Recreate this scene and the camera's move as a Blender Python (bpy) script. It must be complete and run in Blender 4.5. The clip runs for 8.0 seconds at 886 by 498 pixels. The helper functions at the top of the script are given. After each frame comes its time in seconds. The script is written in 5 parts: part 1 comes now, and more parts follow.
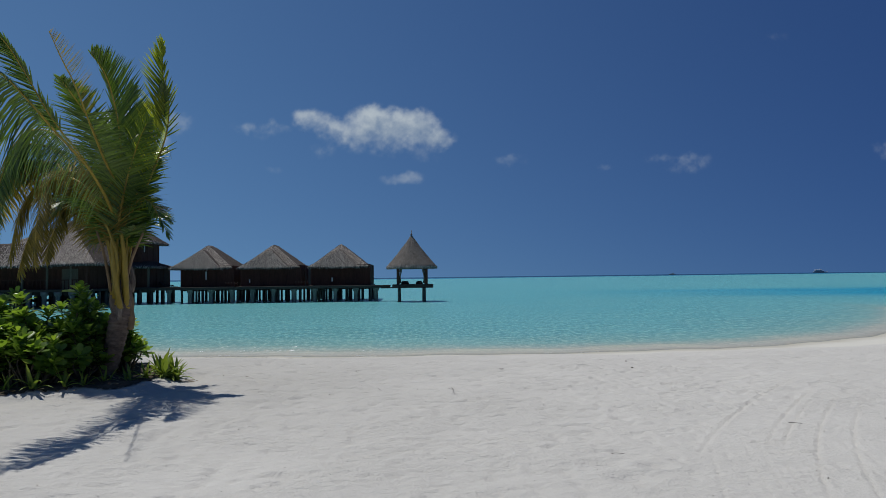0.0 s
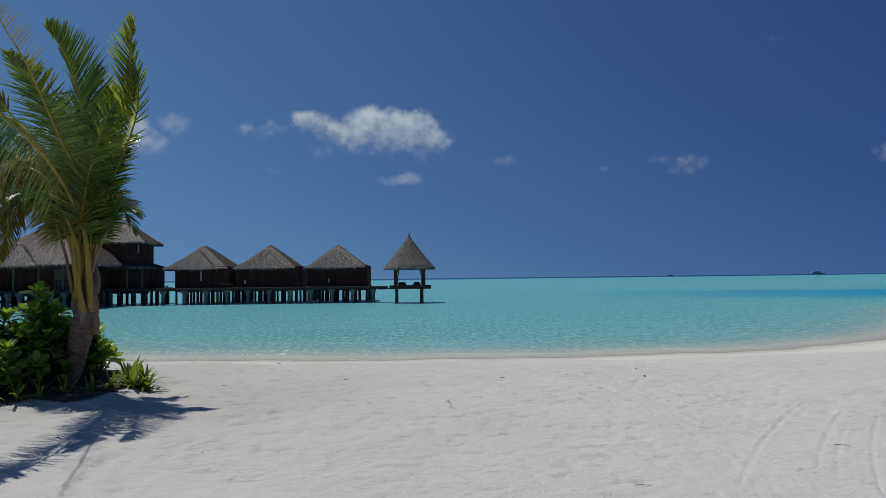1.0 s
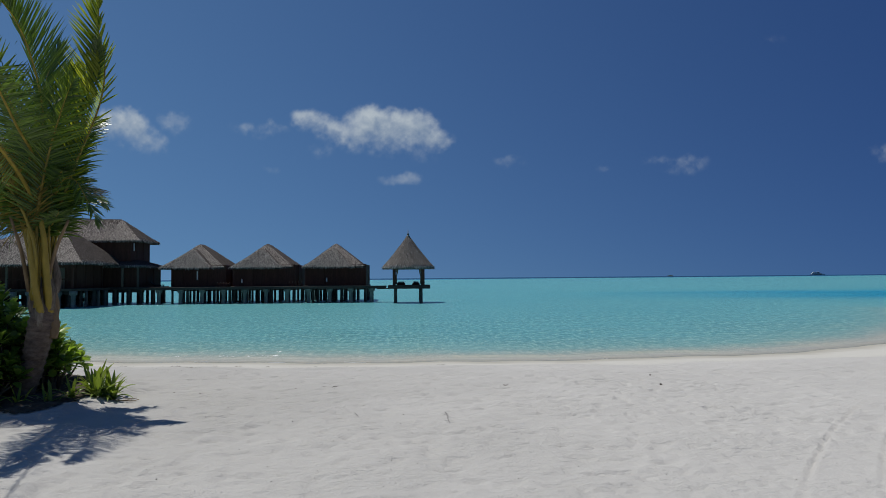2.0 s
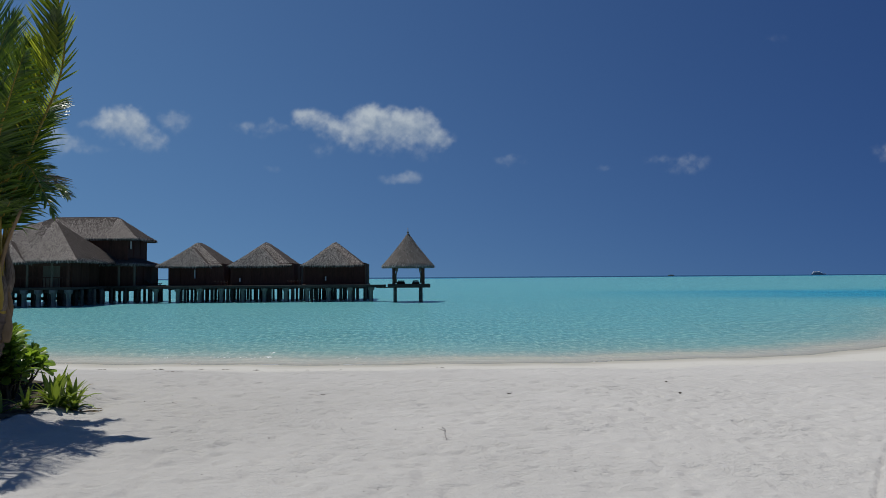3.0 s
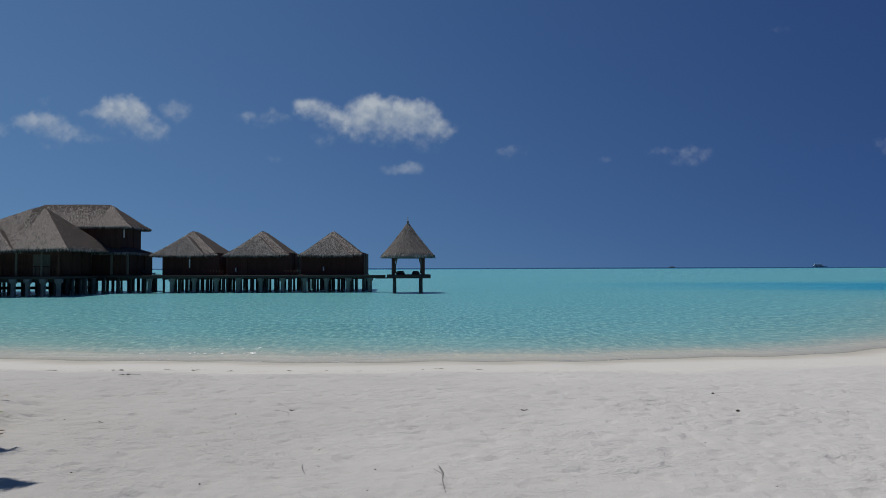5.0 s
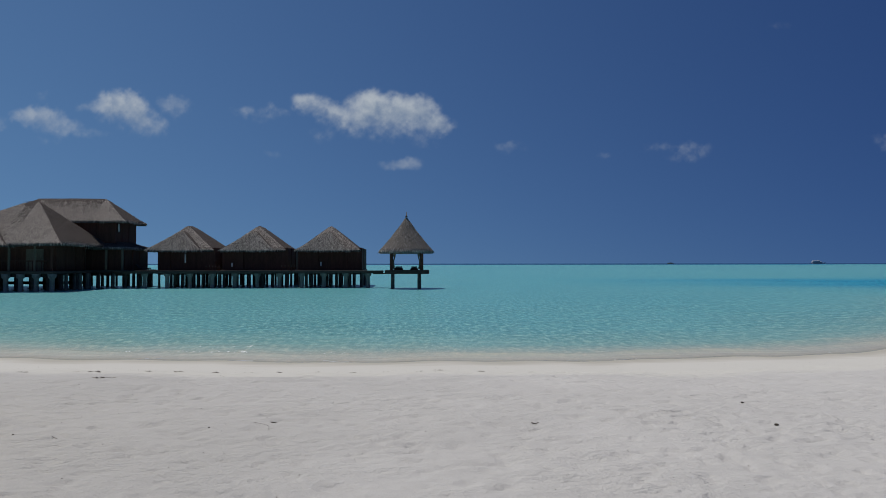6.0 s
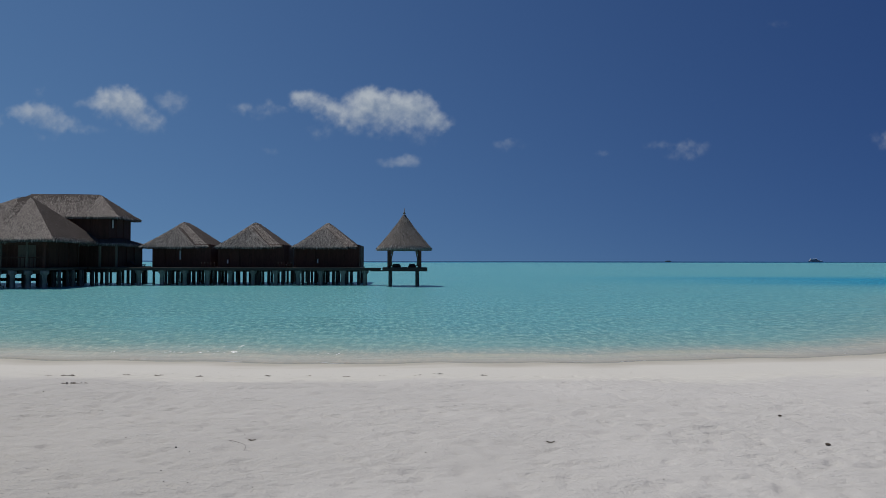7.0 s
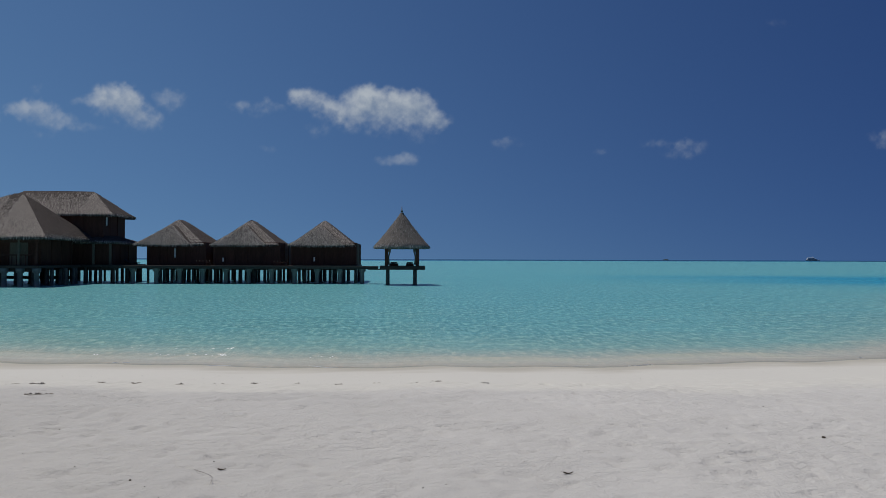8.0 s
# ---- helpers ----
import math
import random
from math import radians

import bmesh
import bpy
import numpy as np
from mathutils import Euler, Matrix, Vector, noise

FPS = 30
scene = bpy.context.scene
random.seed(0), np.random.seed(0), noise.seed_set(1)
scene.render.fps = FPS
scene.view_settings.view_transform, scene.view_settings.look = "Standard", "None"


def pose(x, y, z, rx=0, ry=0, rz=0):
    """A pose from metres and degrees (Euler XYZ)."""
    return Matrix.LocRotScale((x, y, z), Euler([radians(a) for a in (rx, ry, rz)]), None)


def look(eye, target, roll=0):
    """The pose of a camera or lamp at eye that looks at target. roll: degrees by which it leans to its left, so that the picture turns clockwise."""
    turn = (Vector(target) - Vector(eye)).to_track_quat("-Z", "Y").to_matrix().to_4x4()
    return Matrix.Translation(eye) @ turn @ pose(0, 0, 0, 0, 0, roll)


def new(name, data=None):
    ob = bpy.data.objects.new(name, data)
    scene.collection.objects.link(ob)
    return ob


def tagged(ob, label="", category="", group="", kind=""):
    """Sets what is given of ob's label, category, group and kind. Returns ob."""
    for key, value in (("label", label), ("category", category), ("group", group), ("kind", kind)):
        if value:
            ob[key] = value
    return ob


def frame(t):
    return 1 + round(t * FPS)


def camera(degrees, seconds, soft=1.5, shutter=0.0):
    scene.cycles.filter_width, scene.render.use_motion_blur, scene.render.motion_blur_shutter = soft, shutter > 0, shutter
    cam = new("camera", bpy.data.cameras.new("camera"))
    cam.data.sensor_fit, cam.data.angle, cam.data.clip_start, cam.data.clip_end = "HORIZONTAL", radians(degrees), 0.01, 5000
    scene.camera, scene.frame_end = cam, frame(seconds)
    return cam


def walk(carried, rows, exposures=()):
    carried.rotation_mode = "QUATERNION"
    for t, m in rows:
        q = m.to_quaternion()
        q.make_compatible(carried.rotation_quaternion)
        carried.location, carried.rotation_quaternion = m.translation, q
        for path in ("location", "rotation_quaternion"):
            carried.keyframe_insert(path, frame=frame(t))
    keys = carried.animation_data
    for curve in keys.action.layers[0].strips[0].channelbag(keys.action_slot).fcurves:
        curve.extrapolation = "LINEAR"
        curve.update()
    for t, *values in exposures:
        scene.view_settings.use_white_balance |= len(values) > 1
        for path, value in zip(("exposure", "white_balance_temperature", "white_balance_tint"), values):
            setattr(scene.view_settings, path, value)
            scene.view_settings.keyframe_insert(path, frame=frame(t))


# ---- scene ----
# ---- the camera and its walk ----
cam = camera(63.9, 8.0, soft=0.8)
PATH = [
    (0, (-0.519, 0.24, 2.66), (-0.416, 2.236, 2.738), -0.7),
    (0.5, (-0.461, 0.733, 2.657), (-0.355, 2.729, 2.737), -0.7),
    (1, (-0.438, 1.21, 2.649), (-0.33, 3.205, 2.73), -0.65),
    (1.5, (-0.407, 1.696, 2.637), (-0.298, 3.692, 2.718), -0.53),
    (3, (-0.276, 3.088, 2.611), (-0.169, 5.084, 2.689), -0.4),
    (3.5, (-0.254, 3.554, 2.599), (-0.151, 5.55, 2.674), -0.33),
    (4, (-0.23, 4.04, 2.589), (-0.127, 6.036, 2.657), -0.28),
    (4.5, (-0.187, 4.529, 2.581), (-0.084, 6.525, 2.641), -0.2),
    (6, (-0.129, 5.862, 2.567), (-0.021, 7.858, 2.607), -0.03),
    (6.5, (-0.145, 6.302, 2.561), (-0.033, 8.299, 2.597), 0.03),
    (7, (-0.124, 6.728, 2.549), (-0.01, 8.724, 2.582), 0.1),
    (7.5, (-0.097, 7.139, 2.567), (0.02, 9.135, 2.596), 0.17),
    (8, (-0.095, 7.56, 2.57), (0.025, 9.556, 2.598), 0.2),
]
walk(cam, [(t, look(eye, target, roll)) for t, eye, target, roll in PATH], [(0, -0.11, 6400, 7), (3.5, -0.09, 6450, 8.5), (4.5, -0.16, 6450, 9.5), (8, -0.22, 6500, 10)])

# ---- world and sun ----
SUN = Vector((-0.30, 0.28, 1.0)).normalized()   # towards the sun
world = bpy.data.worlds.new("tropical_sky")
scene.world = world
world.use_nodes = True
wn = world.node_tree
wn.nodes.clear()
sky = wn.nodes.new("ShaderNodeTexSky")
sky.sky_type = "NISHITA"
sky.sun_disc = False
sky.sun_elevation = math.asin(SUN.z)
sky.sun_rotation = math.atan2(SUN.x, SUN.y)
sky.altitude = 0
sky.air_density = 1.0
sky.dust_density = 0.3
sky.ozone_density = 4.0
sky_dir = wn.nodes.new("ShaderNodeTexCoord")
axes = wn.nodes.new("ShaderNodeSeparateXYZ")
wn.links.new(sky_dir.outputs["Generated"], axes.inputs[0])
# clear tropical air: the pale band low over the sea is thin, so look a little higher into the sky model
lift = wn.nodes.new("ShaderNodeMath")
lift.operation = "MULTIPLY_ADD"
lift.inputs[1].default_value, lift.inputs[2].default_value = 0.93, 0.165
wn.links.new(axes.outputs[2], lift.inputs[0])
lifted = wn.nodes.new("ShaderNodeCombineXYZ")
for k, out in enumerate((axes.outputs[0], axes.outputs[1], lift.outputs[0])):
    wn.links.new(out, lifted.inputs[k])
unit = wn.nodes.new("ShaderNodeVectorMath")
unit.operation = "NORMALIZE"
wn.links.new(lifted.outputs[0], unit.inputs[0])
wn.links.new(unit.outputs[0], sky.inputs["Vector"])
# deeper blue away from the sun
away = wn.nodes.new("ShaderNodeMapRange")
away.inputs["From Min"].default_value, away.inputs["From Max"].default_value = -0.55, 0.60
wn.links.new(axes.outputs[0], away.inputs["Value"])
shade = wn.nodes.new("ShaderNodeMix")
shade.data_type = "RGBA"
shade.inputs[6].default_value = (0.68, 0.88, 1.0, 1)
shade.inputs[7].default_value = (0.286, 0.428, 0.71, 1)
wn.links.new(away.outputs[0], shade.inputs[0])
tint = wn.nodes.new("ShaderNodeMix")
tint.data_type, tint.blend_type = "RGBA", "MULTIPLY"
tint.inputs[0].default_value = 1.0
wn.links.new(shade.outputs[2], tint.inputs[7])
back = wn.nodes.new("ShaderNodeBackground")
back.inputs[1].default_value = 0.066
wout = wn.nodes.new("ShaderNodeOutputWorld")
wn.links.new(sky.outputs[0], tint.inputs[6])
wn.links.new(tint.outputs[2], back.inputs[0])
wn.links.new(back.outputs[0], wout.inputs[0])

sun_data = bpy.data.lights.new("sun", "SUN")
sun_data.energy = 3.5
sun_data.angle = radians(0.53)
sun_data.color = (1.0, 0.95, 0.88)
sun = new("sun", sun_data)
sun.matrix_world = look(SUN * 50, (0, 0, 0))

# ---- small helpers ----


def lattice(ix, iy, seed):
    h = (ix.astype(np.int64) * 374761393 + iy.astype(np.int64) * 668265263 + seed * 982451653) & 0xFFFFFFFF
    h = ((h ^ (h >> 13)) * 1274126177) & 0xFFFFFFFF
    return ((h ^ (h >> 16)) & 0xFFFF) / 65535.0


def smooth_noise(x, y, seed=0):
    """Value noise, 0 to 1, over arrays."""
    ix, iy = np.floor(x), np.floor(y)
    fx, fy = x - ix, y - iy
    fx, fy = fx * fx * (3 - 2 * fx), fy * fy * (3 - 2 * fy)
    a, b = lattice(ix, iy, seed), lattice(ix + 1, iy, seed)
    c, d = lattice(ix, iy + 1, seed), lattice(ix + 1, iy + 1, seed)
    return (a * (1 - fx) + b * fx) * (1 - fy) + (c * (1 - fx) + d * fx) * fy


def fbm(x, y, octaves=4, seed=0):
    total, amp, norm = 0, 1.0, 0
    for o in range(octaves):
        total = total + amp * smooth_noise(x * 2 ** o + 17.3 * o, y * 2 ** o - 9.1 * o, seed + o)
        norm += amp
        amp *= 0.5
    return total / norm


def ramp01(a, b, x):
    u = np.clip((x - a) / (b - a), 0, 1)
    return u * u * (3 - 2 * u)


def mesh_object(name, verts, faces, mat, smooth=True):
    me = bpy.data.meshes.new(name)
    me.from_pydata([tuple(v) for v in verts], [], [tuple(f) for f in faces])
    me.materials.append(mat)
    if smooth:
        me.polygons.foreach_set("use_smooth", [True] * len(me.polygons))
    me.update()
    return new(name, me)


def part(name, bm, mat, parent=None, label=""):
    """Links a bmesh as one mesh object, under a thing or a part."""
    me = bpy.data.meshes.new(name)
    bm.to_mesh(me)
    bm.free()
    me.materials.append(mat)
    ob = new(name, me)
    ob.parent = parent
    return tagged(ob, label=label)


def share(name, me, parent, m, label=""):
    """One more object on a mesh that is already there."""
    ob = new(name, me)
    ob.parent = parent
    ob.matrix_local = m
    return tagged(ob, label=label)


def thing(name, x, y, z, label, category, group="", kind="", rz=0):
    ob = new(name)
    ob.matrix_world = pose(x, y, z, 0, 0, rz)
    ob.empty_display_size = 0.3
    return tagged(ob, label, category, group, kind)


def add_box(bm, x0, x1, y0, y1, z0, z1, bevel=0.0):
    m = Matrix.Translation(((x0 + x1) / 2, (y0 + y1) / 2, (z0 + z1) / 2)) @ Matrix.Diagonal((x1 - x0, y1 - y0, z1 - z0, 1))
    got = bmesh.ops.create_cube(bm, size=1.0, matrix=m)["verts"]
    if bevel:
        edges = list({e for v in got for e in v.link_edges})
        bmesh.ops.bevel(bm, geom=edges, offset=bevel, segments=1, affect="EDGES")
    return bm


def box(x0, x1, y0, y1, z0, z1, bevel=0.02):
    return add_box(bmesh.new(), x0, x1, y0, y1, z0, z1, bevel)


def lathe(rings, sides=10, wobble=0.0, closed=True):
    """Rings of (x, y, z, radius) joined into a tube."""
    bm = bmesh.new()
    rows = []
    for x, y, z, r in rings:
        rows.append([bm.verts.new((x + r * math.cos(a) * (1 + wobble * (random.random() - 0.5)),
                                   y + r * math.sin(a) * (1 + wobble * (random.random() - 0.5)), z))
                     for a in (2 * math.pi * k / sides for k in range(sides))])
    for lo, hi in zip(rows, rows[1:]):
        for k in range(sides):
            f = bm.faces.new((lo[k], lo[(k + 1) % sides], hi[(k + 1) % sides], hi[k]))
            f.smooth = True
    if closed:
        bm.faces.new(rows[0][::-1])
        bm.faces.new(rows[-1])
    return bm


def tube(points, radii, sides=6):
    """A tube that follows points in space."""
    bm = bmesh.new()
    rows = []
    n = len(points)
    for i, p in enumerate(points):
        d = (points[min(i + 1, n - 1)] - points[max(i - 1, 0)]).normalized()
        u = d.cross(Vector((0.31, 0.95, 0.1))).normalized()
        w = d.cross(u)
        rows.append([bm.verts.new(p + radii[i] * (u * math.cos(a) + w * math.sin(a)))
                     for a in (2 * math.pi * k / sides for k in range(sides))])
    for lo, hi in zip(rows, rows[1:]):
        for k in range(sides):
            f = bm.faces.new((lo[k], lo[(k + 1) % sides], hi[(k + 1) % sides], hi[k]))
            f.smooth = True
    bm.faces.new(rows[0][::-1])
    bm.faces.new(rows[-1])
    return bm


def spline(points, n):
    """n + 1 points on a smooth curve through the given ones."""
    p = [Vector(q) for q in points]
    p = [2 * p[0] - p[1]] + p + [2 * p[-1] - p[-2]]
    out = []
    for i in range(n + 1):
        s = i / n * (len(p) - 3)
        k = min(int(s), len(p) - 4)
        t = s - k
        a, b, c, d = p[k:k + 4]
        out.append(0.5 * (2 * b + (c - a) * t + (2 * a - 5 * b + 4 * c - d) * t * t + (3 * b - a - 3 * c + d) * t ** 3))
    return out


# ---- materials ----
def material(name):
    mat = bpy.data.materials.new(name)
    mat.use_nodes = True
    nt = mat.node_tree
    return mat, nt, nt.nodes["Principled BSDF"]


def node(nt, kind, **values):
    n = nt.nodes.new(kind)
    for key, value in values.items():
        n.inputs[key.replace("_", " ")].default_value = value
    return n


def coords(nt, scale=(1, 1, 1), output="Object"):
    tc = nt.nodes.new("ShaderNodeTexCoord")
    mp = nt.nodes.new("ShaderNodeMapping")
    mp.inputs["Scale"].default_value = scale
    nt.links.new(tc.outputs[output], mp.inputs["Vector"])
    return mp.outputs["Vector"]


def noise_tex(nt, vec, scale, detail=4, rough=0.55):
    n = node(nt, "ShaderNodeTexNoise", Scale=scale, Detail=detail, Roughness=rough)
    nt.links.new(vec, n.inputs["Vector"])
    return n.outputs["Fac"]


def color_ramp(nt, fac, stops):
    r = nt.nodes.new("ShaderNodeValToRGB")
    while len(r.color_ramp.elements) < len(stops):
        r.color_ramp.elements.new(0.5)
    for e, (at, c) in zip(r.color_ramp.elements, stops):
        e.position, e.color = at, (*c, 1)
    nt.links.new(fac, r.inputs["Fac"])
    return r.outputs["Color"]


def mix_color(nt, fac, a, b, blend="MIX"):
    m = nt.nodes.new("ShaderNodeMix")
    m.data_type, m.blend_type = "RGBA", blend
    for value, slot in ((fac, 0), (a, 6), (b, 7)):
        if isinstance(value, (int, float)):
            m.inputs[slot].default_value = value
        elif isinstance(value, tuple):
            m.inputs[slot].default_value = (*value, 1)
        else:
            nt.links.new(value, m.inputs[slot])
    return m.outputs[2]


def math_node(nt, op, a, b=None, c=None, clamp=False):
    m = nt.nodes.new("ShaderNodeMath")
    m.operation, m.use_clamp = op, clamp
    for i, value in enumerate((a, b, c)):
        if value is None:
            continue
        if isinstance(value, (int, float)):
            m.inputs[i].default_value = value
        else:
            nt.links.new(value, m.inputs[i])
    return m.outputs[0]


def bump(nt, bsdf, height, strength, distance):
    b = node(nt, "ShaderNodeBump", Strength=strength, Distance=distance)
    nt.links.new(height, b.inputs["Height"])
    nt.links.new(b.outputs["Normal"], bsdf.inputs["Normal"])


def worn(name, dark, light, scale=6.0, stretch=(1, 1, 1), rough=0.8, relief=0.01, spread=(0.3, 0.7), spec=0.3, per_object=0.0):
    """Two-scale mottled surface: stains over grain, with fine relief."""
    mat, nt, bsdf = material(name)
    vec = coords(nt, stretch)
    grain = noise_tex(nt, vec, scale, 6, 0.6)
    stain = noise_tex(nt, vec, scale * 0.13, 3)
    both = math_node(nt, "ADD", math_node(nt, "MULTIPLY", grain, 0.6), math_node(nt, "MULTIPLY", stain, 0.4))
    col = color_ramp(nt, both, [(spread[0], dark), (spread[1], light)])
    if per_object:
        info = nt.nodes.new("ShaderNodeObjectInfo")
        hsv = nt.nodes.new("ShaderNodeHueSaturation")
        nt.links.new(math_node(nt, "ADD", math_node(nt, "MULTIPLY", info.outputs["Random"], per_object), 1 - per_object / 2), hsv.inputs["Value"])
        nt.links.new(col, hsv.inputs["Color"])
        col = hsv.outputs["Color"]
    nt.links.new(col, bsdf.inputs["Base Color"])
    bsdf.inputs["Roughness"].default_value = rough
    bsdf.inputs["Specular IOR Level"].default_value = spec
    bump(nt, bsdf, grain, 0.5, relief)
    return mat


def leaf_material(name, dark, light, trans=0.35, rough=0.42, spec=0.4, island=True):
    """Leaf: colour varies blade by blade, some light passes through."""
    mat, nt, bsdf = material(name)
    geo = nt.nodes.new("ShaderNodeNewGeometry")
    vec = coords(nt)
    blotch = noise_tex(nt, vec, 3.0, 3)
    fac = math_node(nt, "ADD", math_node(nt, "MULTIPLY", geo.outputs["Random Per Island"], 0.6), math_node(nt, "MULTIPLY", blotch, 0.45))
    col = color_ramp(nt, fac, [(0.2, dark), (0.8, light)])
    nt.links.new(col, bsdf.inputs["Base Color"])
    bsdf.inputs["Roughness"].default_value = rough
    bsdf.inputs["Specular IOR Level"].default_value = spec
    tr = nt.nodes.new("ShaderNodeBsdfTranslucent")
    warm = mix_color(nt, 1.0, col, (1.0, 1.0, 0.45), "MULTIPLY")
    nt.links.new(warm, tr.inputs["Color"])
    mix = nt.nodes.new("ShaderNodeMixShader")
    mix.inputs[0].default_value = trans
    nt.links.new(bsdf.outputs[0], mix.inputs[1])
    nt.links.new(tr.outputs[0], mix.inputs[2])
    nt.links.new(mix.outputs[0], nt.nodes["Material Output"].inputs["Surface"])
    bump(nt, bsdf, noise_tex(nt, vec, 40, 2), 0.2, 0.004)
    return mat


def sand_material():
    mat, nt, bsdf = material("coral_sand")
    vec = coords(nt)
    geo = nt.nodes.new("ShaderNodeNewGeometry")
    sep = nt.nodes.new("ShaderNodeSeparateXYZ")
    nt.links.new(geo.outputs["Position"], sep.inputs[0])
    grain = noise_tex(nt, vec, 150, 4, 0.75)
    mid = noise_tex(nt, vec, 9, 5, 0.6)
    wide = noise_tex(nt, vec, 0.45, 4)
    fac = math_node(nt, "ADD", math_node(nt, "MULTIPLY", mid, 0.5), math_node(nt, "MULTIPLY", wide, 0.5))
    dry = color_ramp(nt, fac, [(0.3, (0.450, 0.436, 0.419)), (0.7, (0.541, 0.524, 0.503))])
    dry = mix_color(nt, 0.35, dry, color_ramp(nt, grain, [(0.35, (0.34, 0.325, 0.30)), (0.6, (0.71, 0.695, 0.66))]))
    # duller sand round the planted bed
    off = node(nt, "ShaderNodeVectorMath")
    off.operation = "DISTANCE"
    off.inputs[1].default_value = (-5.5, 13.0, 1.0)
    nt.links.new(geo.outputs["Position"], off.inputs[0])
    dull_zone = math_node(nt, "ADD", math_node(nt, "DIVIDE", off.outputs["Value"], 10.0), math_node(nt, "MULTIPLY", math_node(nt, "SUBTRACT", wide, 0.5), 0.6))
    dry = mix_color(nt, color_ramp(nt, dull_zone, [(0.3, (0.42, 0.42, 0.42)), (0.85, (0, 0, 0))]), dry, (0.36, 0.35, 0.332))
    # tiny shell and wood specks
    vor = node(nt, "ShaderNodeTexVoronoi", Scale=16.0)
    nt.links.new(vec, vor.inputs["Vector"])
    speck = math_node(nt, "MULTIPLY", math_node(nt, "LESS_THAN", vor.outputs["Distance"], 0.06), math_node(nt, "GREATER_THAN", noise_tex(nt, vec, 4, 2), 0.6))
    dry = mix_color(nt, math_node(nt, "MULTIPLY", speck, 0.6), dry, (0.16, 0.13, 0.1))
    # washed strip, then the wet edge by the water
    level = math_node(nt, "ADD", sep.outputs["Z"], math_node(nt, "MULTIPLY", math_node(nt, "SUBTRACT", noise_tex(nt, coords(nt, (0.5, 1.5, 1)), 1.2, 3), 0.5), 0.12))
    washed = color_ramp(nt, level, [(0.67, (1, 1, 1)), (0.79, (0, 0, 0))])
    col = mix_color(nt, math_node(nt, "MULTIPLY", washed, 0.85), dry, (0.565, 0.548, 0.50))
    wet = color_ramp(nt, level, [(0.02, (1, 1, 1)), (0.09, (0, 0, 0))])
    col = mix_color(nt, wet, col, (0.44, 0.415, 0.355))
    nt.links.new(col, bsdf.inputs["Base Color"])
    nt.links.new(math_node(nt, "SUBTRACT", 0.95, math_node(nt, "MULTIPLY", wet, 0.35)), bsdf.inputs["Roughness"])
    bsdf.inputs["Specular IOR Level"].default_value = 0.15
    dryness = math_node(nt, "SUBTRACT", 1.0, math_node(nt, "MULTIPLY", washed, 0.62))
    lumps = math_node(nt, "ADD", noise_tex(nt, coords(nt, (0.7, 1.1, 1)), 13, 2, 0.5), math_node(nt, "MULTIPLY", noise_tex(nt, vec, 38, 3, 0.6), 0.45))
    patch = color_ramp(nt, noise_tex(nt, coords(nt, (0.6, 0.9, 1)), 1.6, 3), [(0.38, (0.45, 0.45, 0.45)), (0.62, (1, 1, 1))])
    lumps = math_node(nt, "MULTIPLY", lumps, patch)
    height = math_node(nt, "MULTIPLY", math_node(nt, "ADD", lumps, math_node(nt, "MULTIPLY", grain, 0.12)), dryness)
    bump(nt, bsdf, height, 0.95, 0.034)
    return mat


